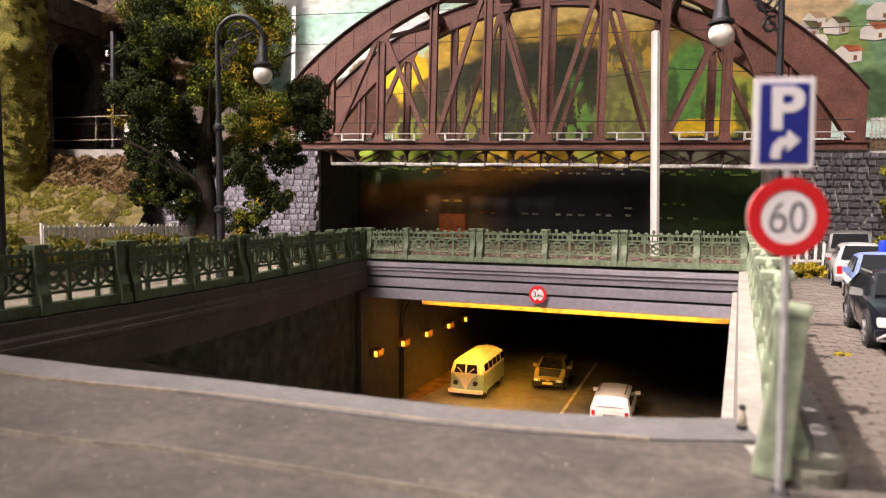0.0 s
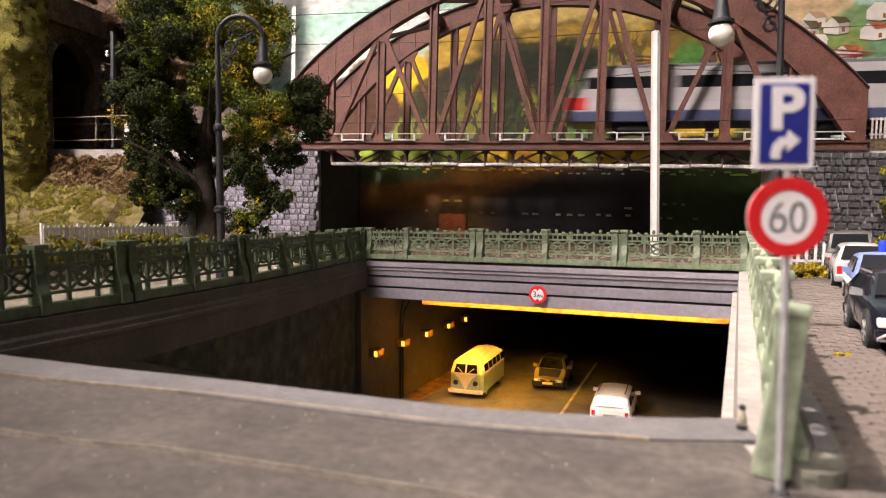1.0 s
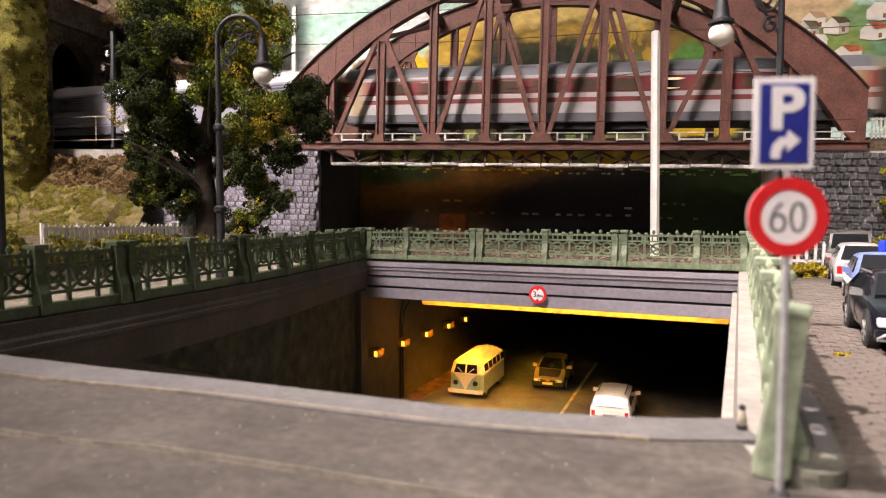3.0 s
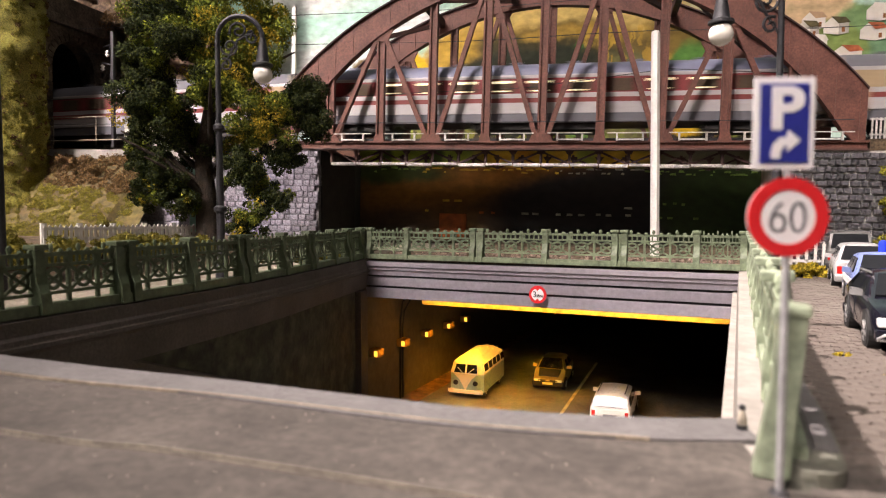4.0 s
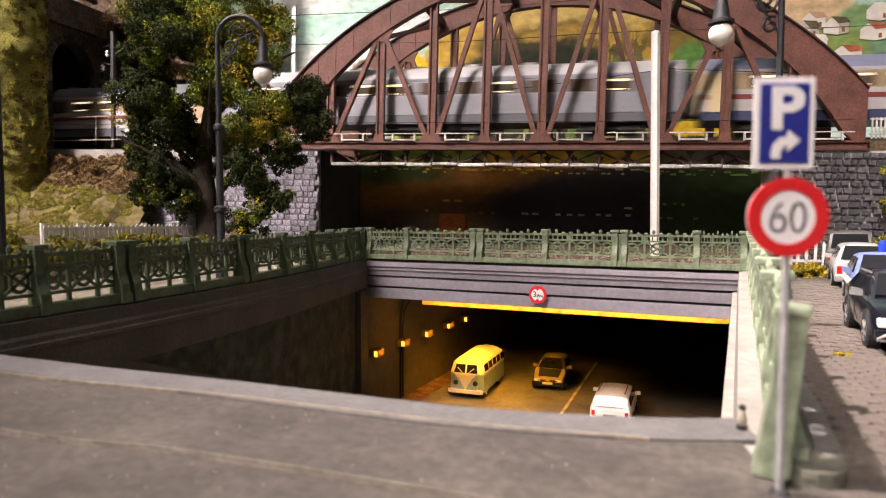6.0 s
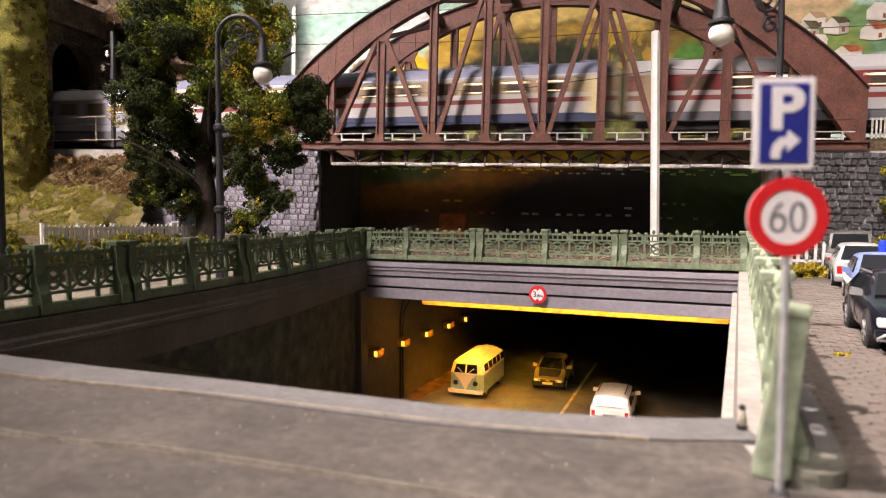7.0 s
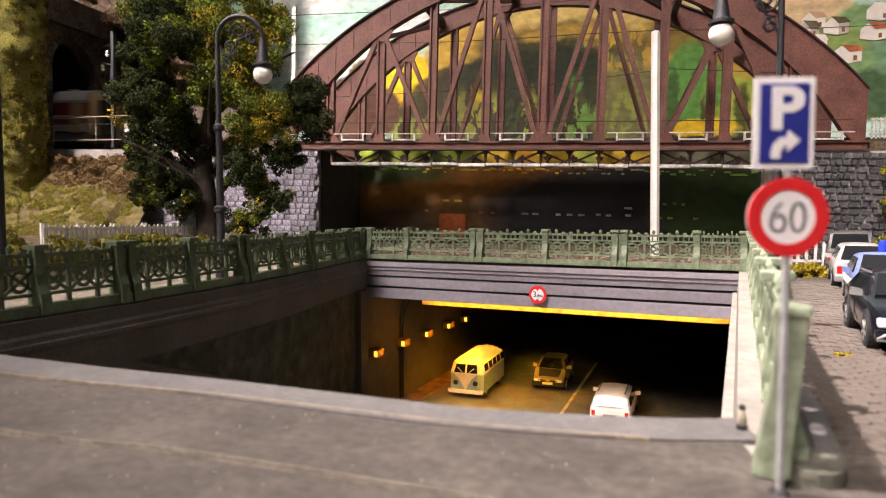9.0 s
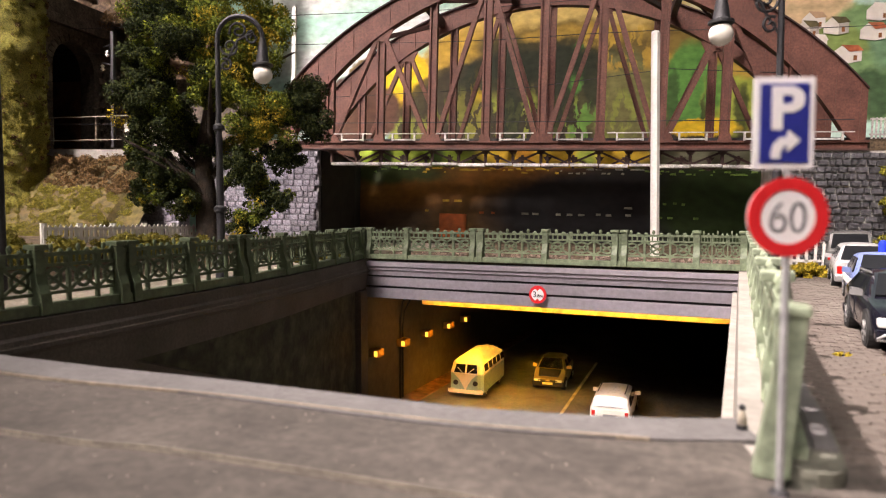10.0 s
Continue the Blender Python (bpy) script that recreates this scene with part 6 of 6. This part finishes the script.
def section(w):
    return [(-w, 3.25), (w, 3.25), (w - 0.1, 3.5), (w - 0.42, 3.82), (w - 0.95, 4.02), (0, 4.08), (-w + 0.95, 4.02), (-w + 0.42, 3.82), (-w + 0.1, 3.5)]


def bogie(parent, x):
    bg = part("bogie", box(B(), x - 1.7, x + 1.7, -1.1, 1.1, 0.5, 0.85, 0.05), SOOT, parent)
    for dx in (-1.2, 1.2):
        for s in (-1, 1):
            part("wheel", rod(B(), (x + dx, s * 0.7, 0.46), (x + dx, s * 0.84, 0.46), 0.46, seg=18), "iron", bg)
    for s in (-1, 1):
        part("side_frame", box(B(), x - 1.6, x + 1.6, s * 1.05 - 0.08, s * 1.05 + 0.08, 0.35, 0.62, 0.05), SOOT, bg)


def coach(s0, L, label, roof, band, lower, stripe, skirt, end, lit, nwin=11, vents=False, glass="coachglass"):
    c = thing("coach", label=label, category="railway coach", group="train")
    part("side_lower", box(B(), 0.1, L - 0.1, -1.41, 1.41, 1.25, 2.3, 0.04), COL[lower], c)
    part("window_band", box(B(), 0.1, L - 0.1, -1.405, 1.405, 2.3, 3.1), COL[band], c)
    part("cantrail", box(B(), 0.1, L - 0.1, -1.42, 1.42, 3.08, 3.27, 0.03), COL[lower if stripe else band], c)
    if stripe:
        part("stripe", box(B(), 0.12, L - 0.12, -1.425, 1.425, 1.82, 2.06), COL[stripe], c)
    part("skirt", box(B(), 0.3, L - 0.3, -1.38, 1.38, 0.78, 1.26), COL[skirt], c)
    bm = prism(B(), section(1.41), "x", 0.15, L - 0.15)
    bmesh.ops.recalc_face_normals(bm, faces=bm.faces)
    part("roof", bm, COL[roof], c, smooth=True)
    for x in (0.0, L - 0.12):
        part("end_wall", box(B(), x, x + 0.12, -1.36, 1.36, 1.1, 3.75, 0.05), COL[end], c)
        part("gangway", box(B(), x - 0.25 if x == 0 else x + 0.12, x if x == 0 else x + 0.37, -0.55, 0.55, 1.1, 3.4, 0.05), SOOT, c)
        part("door", box(B(), x + 0.5 if x == 0 else x - 1.3, x + 1.35 if x == 0 else x - 0.45, -1.43, 1.43, 1.2, 3.1, 0.02), COL[end if end != "dark" else lower], c)
    wl = (L - 4.4) / nwin
    me = mesh_of("window", box(B(), 0, 0.6 if vents else wl * 0.72, -0.02, 0.02, 2.7 if vents else 2.36, 3.0, 0.02), glass)
    for i in range(nwin):
        x = 2.2 + i * wl + wl * 0.14
        for s in (-1, 1):
            wn = shared("window", me, c, (x, s * 1.41, 0))
        if not vents and (i * 7 + int(s0)) % 10 < lit:
            # Glowing bars laid on the panes stand for lamplight inside the coach.
            part("lit_lamp", box(B(), x + 0.08, x + wl * 0.6, -1.436, -1.42, 2.84, 2.95), "lit", c, "lit compartment lamp")
            part("lit_sill", box(B(), x + 0.2, x + wl * 0.5, -1.436, -1.42, 2.4, 2.46), "lit", c, "glowing bar for lamplight on the window sill")
    for i in range(int(L / 3.2)):
        part("roof_vent", box(B(), 2 + i * 3.2, 2.5 + i * 3.2, -0.25, 0.25, 4.02, 4.2, 0.05), COL[roof], c)
    if vents:
        for x0 in (1.8, 9.0, 17.0, 23.0):
            for k in range(5):
                part("louvre", box(B(), x0, x0 + 2.2, -1.45, -1.41, 2.4 + k * 0.16, 2.48 + k * 0.16), COL["slate"], c)
    bogie(c, 3.6), bogie(c, L - 3.6)
    part("underfloor_box", box(B(), L * 0.36, L * 0.62, -1.15, 1.15, 0.42, 0.85, 0.05), SOOT, c)
    TRAIN.append((c, s0, L))
    return c


lo = thing("locomotive", label="white and blue electric locomotive with red pantographs", category="locomotive", group="train")
side = [(0.0, 1.0), (0.05, 1.7), (0.75, 3.1), (1.0, 3.5), (16.5, 3.5), (16.75, 3.1), (17.45, 1.7), (17.5, 1.0)]
bm = prism(B(), side, "y", -1.42, 1.42)
bmesh.ops.recalc_face_normals(bm, faces=bm.faces)
bmesh.ops.bevel(bm, geom=list(bm.edges), offset=0.12, segments=2, affect="EDGES")
part("body", bm, COL["white"], lo, smooth=True)
part("skirt", box(B(), 0.1, 17.4, -1.44, 1.44, 0.75, 1.35, 0.08), COL["blue"], lo, "dark blue lower band")
for x0, x1 in ((0.9, 4.6), (5.4, 12.1), (12.9, 16.6)):
    part("window_band", box(B(), x0, x1, -1.44, 1.44, 2.45, 3.05, 0.03), "glass", lo)
part("roof", box(B(), 1.4, 16.1, -1.1, 1.1, 3.45, 3.72, 0.1), COL["slate"], lo)
for x in (0.0, 16.9):
    part("nose_panel", box(B(), x + (0.0 if x == 0 else -0.45), x + (1.05 if x == 0 else 0.6), -1.44, 1.44, 1.36, 2.05, 0.08), COL["signalred"], lo, "red nose panel")
part("grey_band", box(B(), 1.0, 16.5, -1.435, 1.435, 1.4, 1.75), COL["palegrey"], lo)
for x in (4.2, 13.3):
    pg = part("pantograph", rod(B(), (x - 1.0, -0.7, 3.8), (x - 1.0, 0.7, 3.8), 0.05, seg=6), COL["red"], lo, "red folded pantograph")
    for s in (-0.5, 0.5):
        part("arm", rod(B(), (x - 1.0, s, 3.8), (x + 1.1, s * 0.4, 4.15), 0.05, seg=6), COL["red"], pg)
        part("arm", rod(B(), (x + 1.1, s * 0.4, 4.15), (x - 0.8, s, 4.3), 0.05, seg=6), COL["red"], pg)
    part("bow", rod(B(), (x - 0.8, -0.9, 4.32), (x - 0.8, 0.9, 4.32), 0.06, seg=6), COL["red"], pg)
bogie(lo, 3.8), bogie(lo, 13.7)
TRAIN.append((lo, 34.0, 17.5))
coach(52.8, 27.8, "silver-grey luggage coach with louvres and cream ends", "palegrey", "silver", "silver", None, "slate", "cream", 1, 7, True)
coach(81.4, 27.0, "maroon and white coach with red stripes", "slate", "maroon", "white", "red", "slate", "beige", 1)
coach(109.2, 26.8, "maroon and white coach with lit windows", "bluegrey", "maroon", "white", "red", "slate", "beige", 8)
coach(136.6, 26.4, "beige and white coach with a dark grey roof", "slate", "beige", "white", "red", "slate", "beige", 8)
coach(163.6, 26.2, "silver-grey coach with a pale roof", "palegrey", "silver", "silver", None, "slate", "dark", 5)
coach(190.4, 26.1, "beige coach with blue-grey roof and blue skirt", "bluegrey", "beige", "white", "red", "blue", "cream", 7)
coach(217.1, 27.1, "maroon and white coach with a pale grey roof", "palegrey", "maroon", "white", "red", "slate", "beige", 6)


def rail_top(s):
    """The rails fall towards the tunnel beyond the bridge end."""
    return 0.35 - 0.82 * min(1.0, max(0.0, (-12.2 - s) / 11.8))


def motions():
    for ob, s0, length in TRAIN:
        rows = []
        for i in range(41):
            t = i * 0.25
            s = s0 - SPEED * t
            a, b = rail_top(s + 3.6), rail_top(s + length - 3.6)
            rise = (b - a) / (length - 7.2)
            rows.append((t, TRACK @ pose(s * K, 2.4 * K, (a - 3.6 * rise) * K, 0, -math.degrees(math.atan(rise)), 0)))
        walk(ob, rows)


# ================= cobbles of the lane, last =================
random.seed(9)
STONES = []
for k in range(5):
    rn = random.Random(k)
    bm = B()
    bmesh.ops.create_cube(bm, size=1.0, matrix=Matrix.Diagonal((0.275, 0.212, 0.12, 1)))
    for v in bm.verts:
        if v.co.z > 0:
            v.co.x *= 0.9
            v.co.y *= 0.88
        v.co += Vector((rn.uniform(-0.015, 0.015), rn.uniform(-0.015, 0.015), rn.uniform(-0.012, 0.012)))
    STONES.append(mesh_of("cobble", bm, "cobble"))
count, rest = 0, B()
yy = 5.75
row = 0
while yy < 34:
    xmax = 0.6 + yy * 0.18 + 0.9
    x = 0.86 + (row % 2) * 0.14
    while x < xmax:
        wav = 0.12 * math.sin(x * 2.1 + row * 0.05)
        y1 = yy + wav
        z = lane_z(y1) - 0.02 + random.uniform(-0.006, 0.008)
        if count < 300:
            shared("cobble", STONES[random.randrange(5)], lane, (x, y1, z, random.uniform(-3, 3), random.uniform(-3, 3), random.uniform(-7, 7)))
            count += 1
        else:
            m = Matrix.Translation((x, y1, z)) @ Matrix.Rotation(random.uniform(-0.12, 0.12), 4, "Z") @ Matrix.Diagonal((0.272, 0.208, 0.11, 1))
            g = bmesh.ops.create_cube(rest, size=1.0, matrix=m)
        x += 0.29
    yy += 0.225
    row += 1
part("far_cobbles", rest, "cobble", lane, "brown-grey worn cobbles", kind="stuff")

motions()
